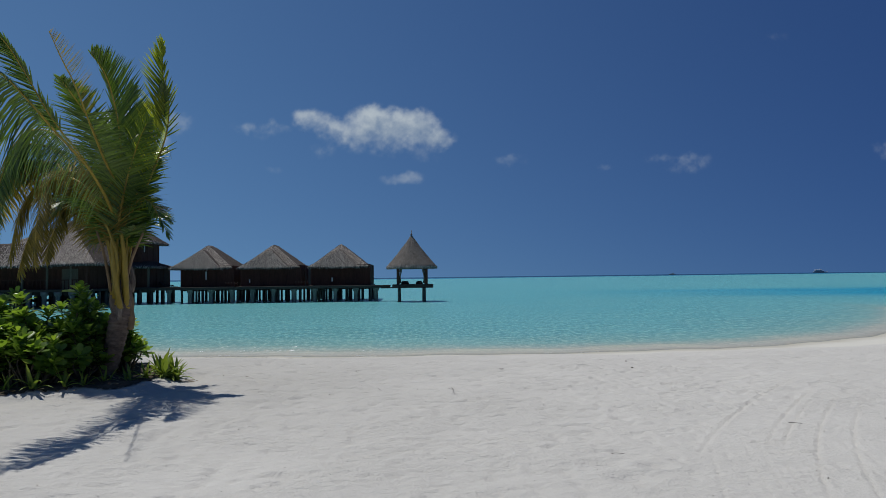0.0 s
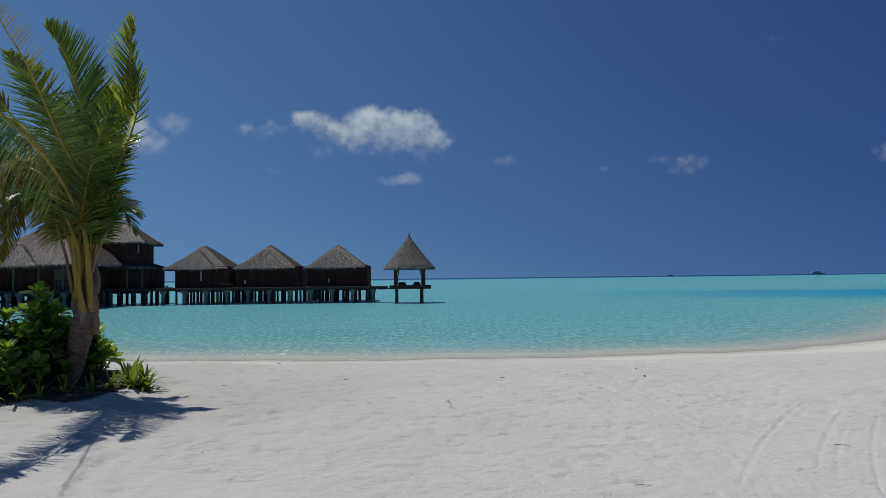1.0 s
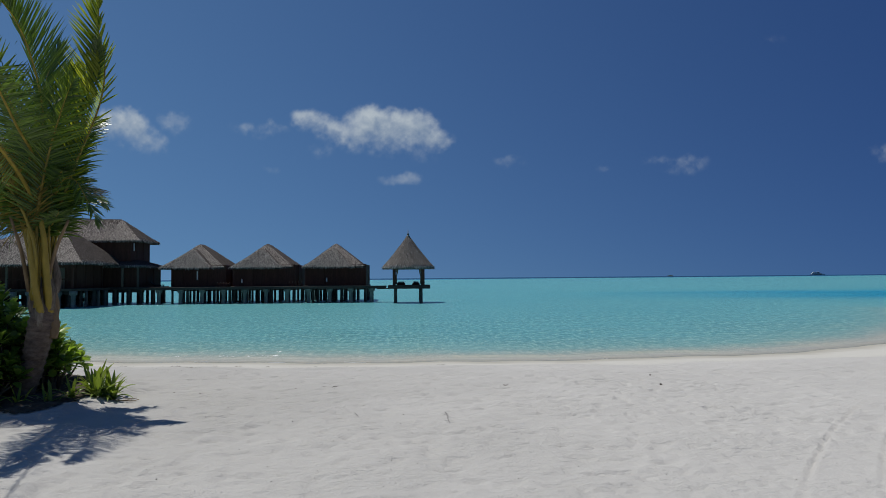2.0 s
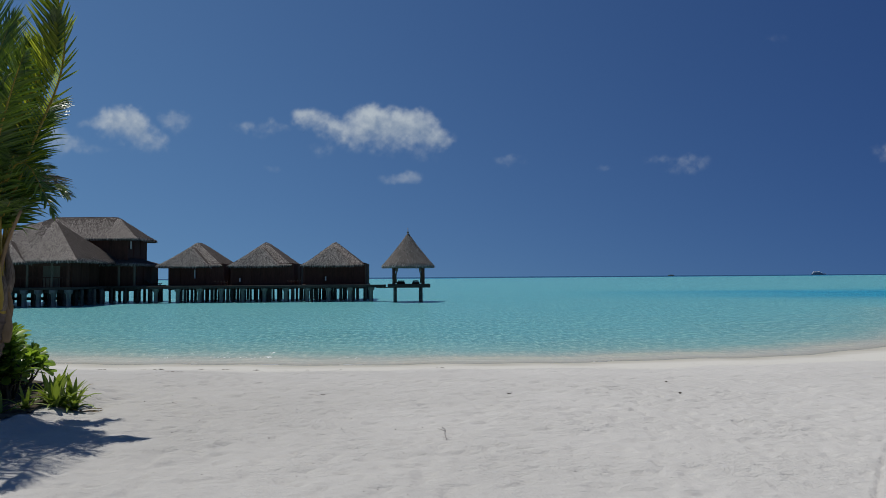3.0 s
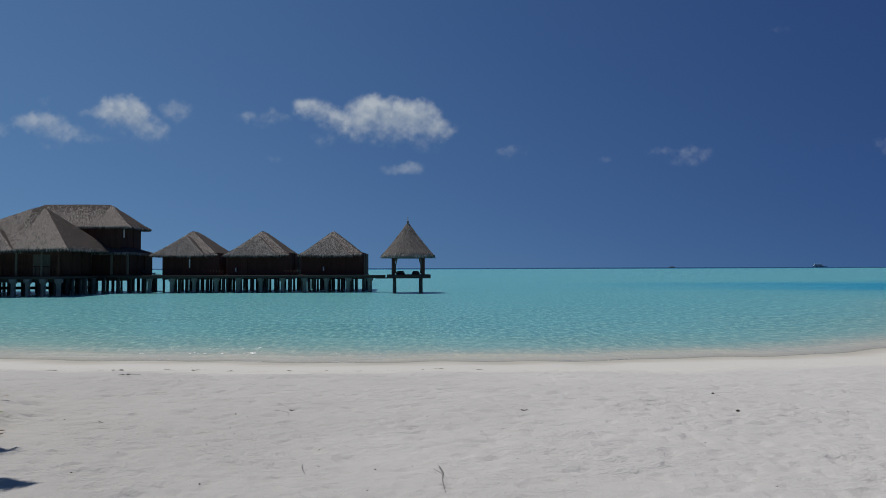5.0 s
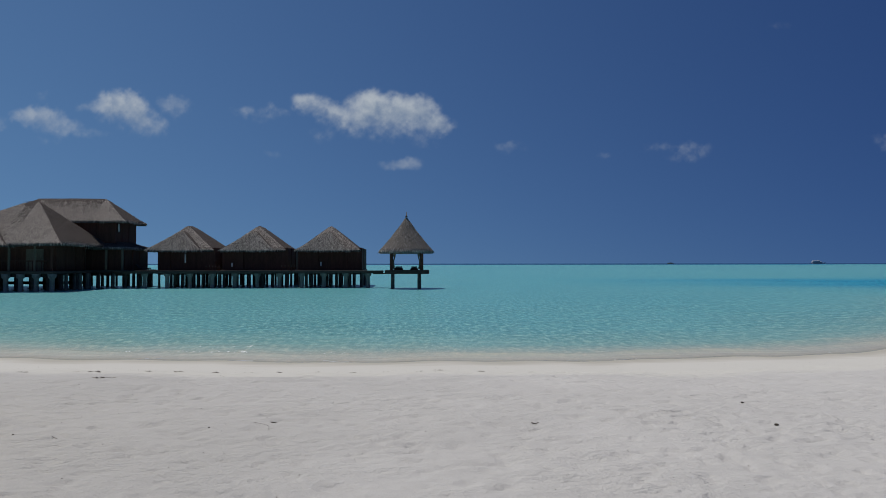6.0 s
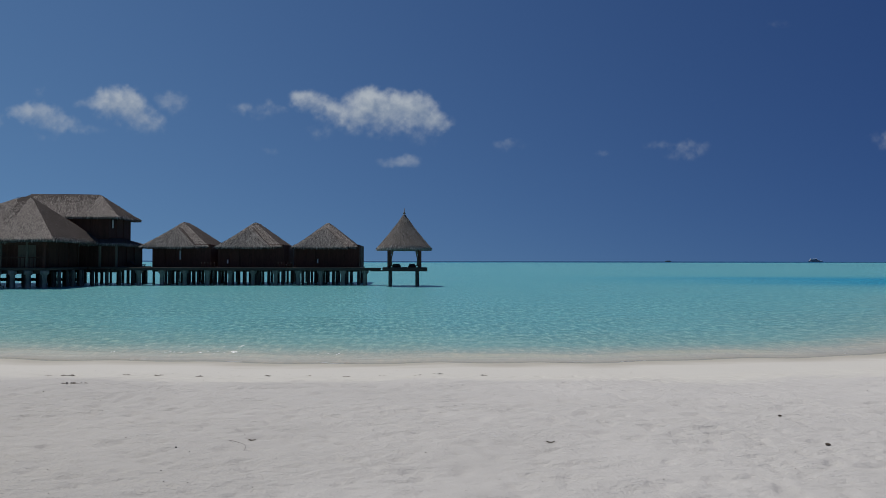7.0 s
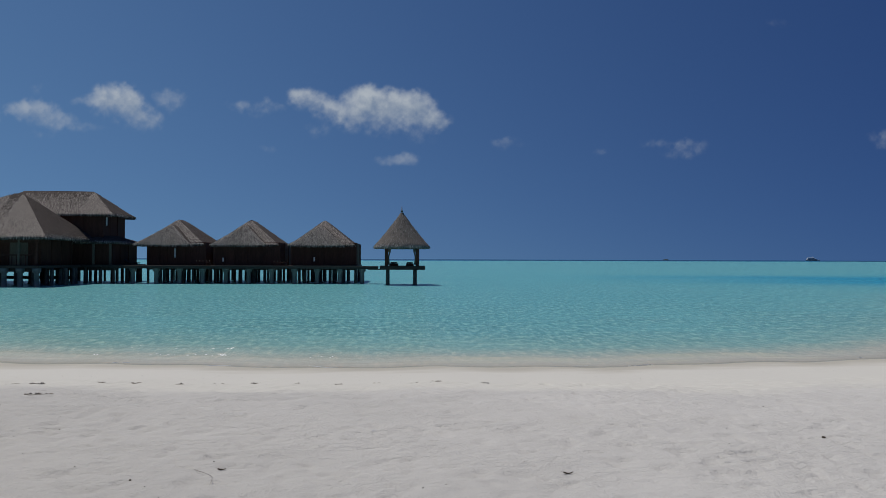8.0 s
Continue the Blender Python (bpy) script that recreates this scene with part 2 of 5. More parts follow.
def water_material():
    mat, nt, bsdf = material("lagoon_water")
    at = nt.nodes.new("ShaderNodeAttribute")
    at.attribute_name = "depth"
    depth = at.outputs["Fac"]
    vec = coords(nt)
    # sand bars and weed under the water change its colour a little
    bars = noise_tex(nt, coords(nt, (0.02, 0.05, 1)), 1.0, 4)
    fine = noise_tex(nt, coords(nt, (0.35, 0.9, 1)), 1.0, 4, 0.65)
    d2 = math_node(nt, "MULTIPLY", depth, math_node(nt, "ADD", 0.55, math_node(nt, "ADD", math_node(nt, "MULTIPLY", bars, 0.6), math_node(nt, "MULTIPLY", fine, 0.3))))
    scaled = math_node(nt, "DIVIDE", d2, 10.0, clamp=True)
    col = color_ramp(nt, scaled, [
        (0.0, (0.55, 0.525, 0.44)), (0.018, (0.42, 0.45, 0.38)), (0.045, (0.225, 0.42, 0.39)), (0.085, (0.155, 0.43, 0.445)),
        (0.15, (0.122, 0.405, 0.442)), (0.30, (0.012, 0.29, 0.455)), (0.6, (0.01, 0.12, 0.25)), (1.0, (0.006, 0.05, 0.10))])
    # ripple light and dark, painted as noise that multiplies the water's colour
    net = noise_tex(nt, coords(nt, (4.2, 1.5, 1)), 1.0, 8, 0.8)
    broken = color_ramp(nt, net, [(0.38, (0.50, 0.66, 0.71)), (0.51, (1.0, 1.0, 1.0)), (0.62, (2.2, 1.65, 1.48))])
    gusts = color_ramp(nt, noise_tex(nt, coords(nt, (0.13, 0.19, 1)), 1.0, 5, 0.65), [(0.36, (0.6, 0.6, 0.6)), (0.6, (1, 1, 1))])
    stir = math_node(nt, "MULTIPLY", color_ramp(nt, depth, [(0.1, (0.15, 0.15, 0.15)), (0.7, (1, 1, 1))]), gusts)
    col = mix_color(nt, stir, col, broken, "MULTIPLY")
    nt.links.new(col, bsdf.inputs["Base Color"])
    bsdf.inputs["Roughness"].default_value = 0.24
    bsdf.inputs["IOR"].default_value = 1.33
    bsdf.inputs["Specular IOR Level"].default_value = 0.22
    chop = noise_tex(nt, coords(nt, (1.2, 1.0, 1)), 1.1, 7, 0.7)
    chop = math_node(nt, "MULTIPLY", chop, math_node(nt, "ADD", 0.3, math_node(nt, "MULTIPLY", gusts, 1.0)))
    swell = noise_tex(nt, coords(nt, (0.12, 0.5, 1)), 1.0, 3)
    calm = color_ramp(nt, depth, [(0.03, (0.08, 0.08, 0.08)), (0.8, (1, 1, 1))])
    bump(nt, bsdf, math_node(nt, "MULTIPLY", math_node(nt, "ADD", chop, math_node(nt, "MULTIPLY", swell, 0.8)), calm), 1.0, 0.30)
    clear = nt.nodes.new("ShaderNodeBsdfTransparent")
    clear.inputs[0].default_value = (0.93, 0.98, 0.96, 1)
    mix = nt.nodes.new("ShaderNodeMixShader")
    murk = color_ramp(nt, depth, [(0.0, (0.35, 0.35, 0.35)), (0.02, (0.8, 0.8, 0.8)), (0.10, (1, 1, 1))])
    nt.links.new(murk, mix.inputs[0])
    nt.links.new(clear.outputs[0], mix.inputs[1])
    nt.links.new(bsdf.outputs[0], mix.inputs[2])
    nt.links.new(mix.outputs[0], nt.nodes["Material Output"].inputs["Surface"])
    return mat


def cloud_material():
    mat, nt, bsdf = material("cloud_vapour")
    at = nt.nodes.new("ShaderNodeAttribute")
    at.attribute_name = "cover"
    lit = nt.nodes.new("ShaderNodeAttribute")
    lit.attribute_name = "sunlit"
    billow = noise_tex(nt, coords(nt, (1, 1, 1.2)), 0.02, 4, 0.55)
    glow = nt.nodes.new("ShaderNodeEmission")
    # the cloud glows by itself; sunlit and shaded tones are put into its colour
    nt.links.new(color_ramp(nt, lit.outputs["Fac"], [(0.1, (0.24, 0.31, 0.41)), (0.75, (0.47, 0.52, 0.575))]), glow.inputs["Color"])
    clear = nt.nodes.new("ShaderNodeBsdfTransparent")
    mix = nt.nodes.new("ShaderNodeMixShader")
    fray = math_node(nt, "ADD", at.outputs["Fac"], math_node(nt, "MULTIPLY", math_node(nt, "SUBTRACT", billow, 0.5), math_node(nt, "MULTIPLY", at.outputs["Fac"], 0.35)), clamp=True)
    nt.links.new(fray, mix.inputs[0])
    nt.links.new(clear.outputs[0], mix.inputs[1])
    nt.links.new(glow.outputs[0], mix.inputs[2])
    nt.links.new(mix.outputs[0], nt.nodes["Material Output"].inputs["Surface"])
    nt.nodes.remove(bsdf)
    return mat


def thatch_material(name, dark, light, strands=0.0):
    """Palm straw: fine streaks that run down the slope, a little mottled; loose strands differ one by one."""
    mat, nt, bsdf = material(name)
    streak = noise_tex(nt, coords(nt, (1, 1, 0.3)), 15.0, 5, 0.65)
    fine = noise_tex(nt, coords(nt, (1, 1, 0.35)), 48.0, 3, 0.6)
    stain = noise_tex(nt, coords(nt), 0.9, 3)
    fac = math_node(nt, "ADD", math_node(nt, "MULTIPLY", streak, 0.5 * (1 - strands)), math_node(nt, "MULTIPLY", fine, 0.35 * (1 - strands)))
    fac = math_node(nt, "ADD", fac, math_node(nt, "MULTIPLY", stain, 0.15))
    if strands:
        geo = nt.nodes.new("ShaderNodeNewGeometry")
        fac = math_node(nt, "ADD", fac, math_node(nt, "MULTIPLY", geo.outputs["Random Per Island"], 0.85 * strands))
    nt.links.new(color_ramp(nt, fac, [(0.30, dark), (0.72, light)]), bsdf.inputs["Base Color"])
    bsdf.inputs["Roughness"].default_value = 0.95
    bsdf.inputs["Specular IOR Level"].default_value = 0.1
    bump(nt, bsdf, math_node(nt, "ADD", streak, math_node(nt, "MULTIPLY", fine, 0.5)), 0.6, 0.05)
    return mat


SAND = sand_material()
WATER = water_material()
CLOUD = cloud_material()
# front slopes: paler straw colour standing in for the sunlit side
THATCH_SUNLIT_STRAND = thatch_material("sunlit_front_straw", (0.14, 0.122, 0.11), (0.47, 0.425, 0.385), 0.8)
THATCH_GREY = thatch_material("grey_thatch", (0.065, 0.055, 0.05), (0.265, 0.236, 0.214))
THATCH_GREY_STRAND = thatch_material("grey_straw", (0.06, 0.055, 0.05), (0.33, 0.31, 0.29), 0.8)
# weathered thatch, coloured darker so the uncovered slopes read as shaded
THATCH = thatch_material("shaded_weathered_thatch", (0.038, 0.031, 0.029), (0.135, 0.115, 0.105))
THATCH_STRAND = thatch_material("shaded_weathered_straw", (0.033, 0.027, 0.025), (0.172, 0.148, 0.134), 0.8)
THATCH_END = thatch_material("thatch_fringe", (0.13, 0.122, 0.115), (0.46, 0.435, 0.41), 0.7)
DARK_WOOD = worn("dark_stained_timber", (0.055, 0.024, 0.018), (0.125, 0.056, 0.043), 4.0, (6, 6, 0.6), 0.7, 0.01, (0.3, 0.7), 0.12, 0.3)
DECK_WOOD = worn("deck_timber", (0.035, 0.027, 0.023), (0.09, 0.073, 0.064), 4.0, (0.6, 6, 6), 0.75, 0.01, (0.3, 0.7), 0.2, 0.2)
PALE_WOOD = worn("pale_timber", (0.10, 0.08, 0.06), (0.20, 0.165, 0.135), 4.0, (6, 6, 0.6), 0.7, 0.01, (0.3, 0.7), 0.2, 0.2)
PILE = worn("weathered_concrete", (0.055, 0.052, 0.047), (0.17, 0.16, 0.145), 4.0, (1, 1, 0.5), 0.85, 0.02, (0.3, 0.7), 0.2, 0.3)
# capped front piles: concrete coloured paler, as if catching the light
PILE_LIT = worn("lit_concrete", (0.12, 0.12, 0.112), (0.30, 0.295, 0.28), 4.0, (1, 1, 0.5), 0.85, 0.02, (0.3, 0.7), 0.2, 0.4)
CUSHION = worn("dark_cushion_cloth", (0.03, 0.03, 0.035), (0.06, 0.06, 0.065), 12, (1, 1, 1), 0.9, 0.005)
WHITE_PAINT = worn("white_paint", (0.70, 0.71, 0.72), (0.82, 0.82, 0.82), 2.0, (1, 1, 1), 0.4, 0.0)
HULL_DARK = worn("dark_boat_glass", (0.02, 0.025, 0.035), (0.05, 0.055, 0.07), 0.5, (1, 1, 1), 0.3, 0.0)
ISLAND = worn("island_scrub", (0.02, 0.03, 0.02), (0.05, 0.06, 0.04), 0.05, (1, 1, 1), 0.9, 0.2)
FROND = leaf_material("palm_leaflet", (0.032, 0.078, 0.014), (0.15, 0.24, 0.04), 0.36, 0.3, 0.6)
# yellower, lighter leaf colour, standing in for sun shining through the blades
FROND_YELLOW = leaf_material("backlit_leaflet", (0.13, 0.20, 0.025), (0.46, 0.50, 0.07), 0.68, 0.4, 0.4)
FROND_BROWN = leaf_material("drying_leaflet", (0.13, 0.115, 0.025), (0.34, 0.26, 0.06), 0.48, 0.55, 0.25)
FROND_DEAD = leaf_material("dead_leaflet", (0.22, 0.18, 0.12), (0.42, 0.36, 0.27), 0.25, 0.8, 0.1)
RACHIS = worn("frond_stalk", (0.17, 0.14, 0.025), (0.42, 0.31, 0.05), 10, (1, 1, 0.4), 0.5, 0.003)
RACHIS_BROWN = worn("dry_frond_stalk", (0.13, 0.085, 0.04), (0.30, 0.22, 0.13), 10, (1, 1, 0.4), 0.8, 0.005)
BARK = worn("palm_bark", (0.06, 0.045, 0.035), (0.22, 0.175, 0.138), 11, (1, 1, 2.2), 0.9, 0.02, (0.33, 0.66), 0.15)
HUSK = worn("palm_fibre_sheath", (0.09, 0.075, 0.06), (0.30, 0.26, 0.21), 16, (2.5, 2.5, 0.5), 0.95, 0.02, (0.33, 0.66), 0.1)
SHRUB_LEAF = leaf_material("beach_cabbage_leaf", (0.09, 0.18, 0.028), (0.31, 0.45, 0.08), 0.56, 0.34, 0.5)
SHRUB_STEM = worn("shrub_stem", (0.06, 0.05, 0.035), (0.17, 0.14, 0.10), 14, (1, 1, 1), 0.9, 0.005)
STRAP_LEAF = leaf_material("strap_leaf", (0.11, 0.19, 0.03), (0.40, 0.48, 0.10), 0.42, 0.4, 0.4)
SOIL = worn("dark_bed_soil", (0.035, 0.027, 0.02), (0.12, 0.095, 0.07), 22, (1, 1, 1), 0.95, 0.03)
CRUMB_SAND = worn("darker_sand_crumbs", (0.25, 0.225, 0.19), (0.47, 0.435, 0.38), 18, (1, 1, 1), 0.95, 0.02)
DEBRIS = worn("washed_up_debris", (0.03, 0.025, 0.02), (0.11, 0.085, 0.06), 30, (1, 1, 1), 0.9, 0.004)


# ---- ground and sea ----
def shore_y(x):
    """The water's edge: a shallow bay."""
    return 24.35 + 4.7 * (np.sqrt(1 + ((x - 2.0) / 15.0) ** 2) - 1) + 0.029 * np.clip(x - 10.0, 0, 25) ** 2 + 0.12 * np.sin(x * 0.9 + 0.5) + 0.08 * np.sin(x * 2.3)


def bed_radius(x, y):
    """Below one inside the planted bed."""
    edge = 1 + 0.04 * np.sin(2.3 * x + 1.7 * y) + 0.03 * np.sin(5.1 * x - 3.7 * y)
    return (np.abs((x + 6.9) / 2.75) ** 3 + np.abs((y - 11.9) / 1.95) ** 3) ** (1 / 3) / edge


def groove(dist, width):
    """Cross section of a wheel rut: a hollow with a raised lip on both sides."""
    u = dist / width
    return -np.exp(-u * u) + 0.6 * np.exp(-(np.abs(u) - 1.7) ** 2 / 0.5)


def ground_height(x, y):
    d = shore_y(x) - y                      # distance up the beach from the water's edge
    z = np.interp(d, [-4000, -60, -25, -8, -3, 0, 1.5, 3.3, 4.35, 5.3, 6.3, 7.4, 9.2, 11.4, 14, 40, 4000],
                  [-26, -2.6, -1.25, -0.62, -0.22, 0.0, 0.09, 0.27, 0.40, 0.525, 0.65, 0.775, 0.935, 1.03, 1.07, 1.08, 1.08])
    dry = ramp01(3.6, 5.6, d) * (1 - 0.6 * ramp01(0.6, 2.4, x - 0.55 * (y - 6.2)) * ramp01(9.5, 7.5, y))
    near = ramp01(60, 20, np.abs(x)) * ramp01(-40, -10, y) * ramp01(60, 30, y)
    # broad unevenness, then wind- and foot-worn lumps
    z = z + near * dry * 0.04 * (fbm(x * 0.35, y * 0.45, 3, 11) - 0.5)
    z = z + near * dry * 0.028 * (fbm(x * 1.8, y * 3.0, 3, 5) - 0.5)
    crease = 1 - np.abs(2 * fbm(x * 4.6 + 0.8 * y, y * 5.6, 2, 83) - 1)
    z = z + near * dry * 0.017 * (crease ** 2) * ramp01(0.35, 0.6, fbm(x * 0.8, y * 1.0, 2, 87))
    pits = fbm(x * 6.6, y * 7.2, 2, 23)
    z = z - near * dry * 0.020 * ramp01(0.58, 0.76, pits)
    worn_patch = ramp01(0.40, 0.58, fbm(x * 0.5, y * 0.6, 2, 61))
    z = z + near * dry * 0.014 * worn_patch * (smooth_noise(x * 8.0, y * 8.6, 9) - 0.5)
    z = z + near * (1 - dry) * 0.008 * (fbm(x * 1.2, y * 2.0, 3, 31) - 0.5)
    # ruts of a wheeled rake that turned here
    rut = 0.0
    for x0, y0, y1, width, depth in ((1.90, 6.3, 11.4, 0.024, 0.017), (2.50, 6.6, 10.6, 0.018, 0.018), (2.66, 6.6, 9.6, 0.016, 0.014), (2.98, 5.0, 10.4, 0.017, 0.015), (3.34, 5.0, 10.2, 0.017, 0.013), (3.75, 5.0, 10.6, 0.017, 0.012)):
        s = y - 6.2
        dist = (x - x0 - 0.56 * s - 0.045 * s * s) * 0.85
        broken = 0.65 + 0.35 * ramp01(0.35, 0.55, fbm(x * 1.1 + x0 * 7, y * 1.1, 2, 41))
        rut = rut + depth * broken * ramp01(y0, y0 + 0.3, y) * ramp01(y1, y1 - 1.6, y) * groove(dist, width)
    for k in range(10):
        s = y - 6.0
        dist = x - (2.0 + 0.155 * k + 0.03 * math.sin(k * 4.1)) - 0.36 * s
        rut = rut + 0.007 * groove(dist, 0.016) * ramp01(7.2, 6.4, y) * ramp01(0.38, 0.55, fbm(x * 2, y * 0.9, 2, 47 + k))
    for cy in (6.4, 6.82):
        dist = y - cy - 0.05 * (x - 2.9)
        rut = rut + 0.02 * groove(dist, 0.026) * ramp01(2.62, 2.68, x) * ramp01(3.12, 3.06, x)
    # a stick was dragged here
    dist = y - 6.95 - 0.45 * (x + 0.2)
    rut = rut + 0.012 * groove(dist, 0.014) * ramp01(-1.3, -0.9, x) * ramp01(0.5, 0.3, x)
    z = z + rut
    # raised rim and mound of the planted bed
    r = bed_radius(x, y)
    z = z + 0.12 * ramp01(1.12, 0.9, r) + 0.04 * ramp01(0.9, 0.5, r)
    # small pits along the high-water mark
    for px, py, pr in PITS + HEELS:
        near_pit = (np.abs(x - px) < 6 * pr) & (np.abs(y - py) < 8 * pr)
        if near_pit.any():
            q = ((x[near_pit] - px) / (pr * 1.5)) ** 2 + ((y[near_pit] - py) / (pr * 1.2)) ** 2
            z[near_pit] += -0.03 * np.exp(-q * 2.0) + 0.014 * np.exp(-(np.sqrt(q) - 1.5) ** 2 * 4)
    return z


pit_rng = random.Random(5)
PITS = [(-4.63, 16.82, 0.11)]
HEELS = [(1.23, 5.74, 0.13), (1.52, 6.1, 0.09)]
for k in range(22):
    px = -6.6 + 0.6 * k + pit_rng.uniform(-0.14, 0.14)
    bow = 0.05 if px < -1.5 else 0.025
    PITS.append((px, 19.45 - bow * (px + 1.5) ** 2 + pit_rng.uniform(-0.15, 0.15), pit_rng.uniform(0.035, 0.075)))
PITS += [(pit_rng.uniform(-9, 9), pit_rng.uniform(16.0, 22.6), pit_rng.uniform(0.025, 0.06)) for k in range(36)]


def spread(fine, step, limit):
    """Coordinates: even steps over the fine stretches, growing outwards to the limit."""
    line = [fine[0]]
    for lo, hi, s in step:
        while line[-1] < hi - 1e-6:
            line.append(line[-1] + s)
    s = step[-1][2]
    while line[-1] < limit[1]:
        s *= 1.22
        line.append(line[-1] + s)
    s = step[0][2]
    head = [line[0]]
    while head[-1] > limit[0]:
        s *= 1.22
        head.append(head[-1] - s)
    return np.array(head[:0:-1] + line)


def sheet(name, xs, ys, height, mat):
    gx, gy = np.meshgrid(xs, ys)
    gz = height(gx, gy)
    nx, ny = len(xs), len(ys)
    me = bpy.data.meshes.new(name)
    me.vertices.add(nx * ny)
    me.vertices.foreach_set("co", np.stack([gx, gy, gz], -1).reshape(-1).astype(np.float32))
    i = (np.arange(ny - 1)[:, None] * nx + np.arange(nx - 1)[None, :]).reshape(-1)
    quads = np.stack([i, i + 1, i + nx + 1, i + nx], -1)
    me.loops.add(quads.size)
    me.loops.foreach_set("vertex_index", quads.reshape(-1).astype(np.int32))
    me.polygons.add(len(quads))
    me.polygons.foreach_set("loop_start", (np.arange(len(quads)) * 4).astype(np.int32))
    me.polygons.foreach_set("use_smooth", np.ones(len(quads), dtype=bool))
    me.update(calc_edges=True)
    me.materials.append(mat)
    return new(name, me), gx, gy


sand_x = spread((-9.5,), [(-9.5, -5.5, 0.07), (-5.5, 1.7, 0.042), (1.7, 4.6, 0.024), (4.6, 5.5, 0.042), (5.5, 9.5, 0.07), (9.5, 20, 0.25)], (-4800, 4800))
sand_y = spread((4.4,), [(4.4, 14.5, 0.036), (14.5, 26, 0.065)], (-4800, 4900))
ground, _, _ = sheet("ground", sand_x, sand_y, ground_height, SAND)
tagged(ground, "pale coral sand beach with ruts, pits and lumps", "beach", kind="structure")


def water_depth(x, y):
    d = y - shore_y(x)
    depth = np.interp(d, [0, 1, 3, 8, 25, 60, 130, 500, 1000, 1150], [0.0, 0.10, 0.36, 0.72, 1.1, 1.35, 1.25, 1.3, 1.5, 11])
    # a deeper blue channel crosses the lagoon
    mid = 92 + 0.04 * (x - 60) + 4 * np.sin(x * 0.05)
    band = np.exp(-((y - mid) / (22 + 0.07 * np.maximum(x, 0))) ** 2) * ramp01(10, 95, x)
    return depth + 2.6 * band * (0.7 + 0.6 * fbm(x * 0.03, y * 0.05, 3, 71))


def swell(x, y):
    """Low ripples, and one small wave about to run up the sand."""
    d = y - shore_y(x)
    z = 0.012 * np.sin(0.9 * d + 0.4 * x) * ramp01(26, 31, y) * ramp01(80, 40, y) * fbm(x * 0.3, y * 0.6, 2, 3)
    for off, high, wide, seed in ((0.75, 0.022, 0.10, 5), (1.5, 0.04, 0.16, 6), (2.9, 0.03, 0.25, 7)):
        crest = d - off - 0.5 * (fbm(x * 0.35, x * 0 + seed, 3, 13) - 0.5) - 0.12 * np.sin(x * 1.1 + seed)
        z = z + high * np.exp(-(crest / wide) ** 2) * ramp01(0.35, 0.6, fbm(x * 0.4, y * 0.1 + seed, 2, 17 + seed))
    return z


water_x = spread((-40.0,), [(-40, -12, 0.8), (-12, 14, 0.2), (14, 20, 0.4), (20, 130, 2.0)], (-4800, 4800))
water_y = spread((20.0,), [(20, 23.6, 0.2), (23.6, 29, 0.06), (29, 36, 0.2), (36, 140, 1.2)], (19.0, 4900))
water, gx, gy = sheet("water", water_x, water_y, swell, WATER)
depth_values = water.data.attributes.new("depth", "FLOAT", "POINT")
depth_values.data.foreach_set("value", water_depth(gx, gy).reshape(-1).astype(np.float32))
tagged(water, "clear turquoise lagoon water with small ripples", "water", kind="structure")


# broken line of foam where the last ripple ran up the sand
foam_bm = bmesh.new()
foam_row = None
for k in range(900):
    x = -11 + 0.026 * k
    y = float(shore_y(np.array(x))) + 0.10 + 0.12 * math.sin(x * 1.7) + 0.07 * math.sin(x * 4.3) + 0.03 * math.sin(x * 11)
    w = 0.016 * max(0.0, noise.noise(Vector((x * 0.8, 3.0, 0))) + 0.25 * noise.noise(Vector((x * 7, 1.0, 0))) - 0.02)
    if w < 0.004:
        foam_row = None
        continue
    row = [foam_bm.verts.new((x, y - w, 0.004)), foam_bm.verts.new((x, y, 0.014)), foam_bm.verts.new((x, y + w, 0.004))]
    if foam_row:
        foam_bm.faces.new((foam_row[0], row[0], row[1], foam_row[1]))
        foam_bm.faces.new((foam_row[1], row[1], row[2], foam_row[2]))
    foam_row = row
# white flecks stand in for sun glints on the small waves
glint_rng = random.Random(21)
for k in range(36):
    x = glint_rng.choice((-6.1, -5.2, -5.0, -4.9, -1.9, -7.6)) + glint_rng.gauss(0, 0.25)
    y = float(shore_y(np.array(x))) + glint_rng.choice((1.35, 1.45, 2.9)) + glint_rng.gauss(0, 0.12)
    w, h = glint_rng.uniform(0.015, 0.05), glint_rng.uniform(0.008, 0.02)
    foam_bm.faces.new([foam_bm.verts.new((x + a * w, y + b * h, 0.045 + c * h)) for a, b, c in ((-1, 0, 0), (0.2, -1, 0), (1, 0.2, 0.3), (-0.1, 1, 0.8))])
tagged(part("foam", foam_bm, WHITE_PAINT), "thin broken line of white foam at the water's edge, with flecks painted as glints", "foam", kind="structure")


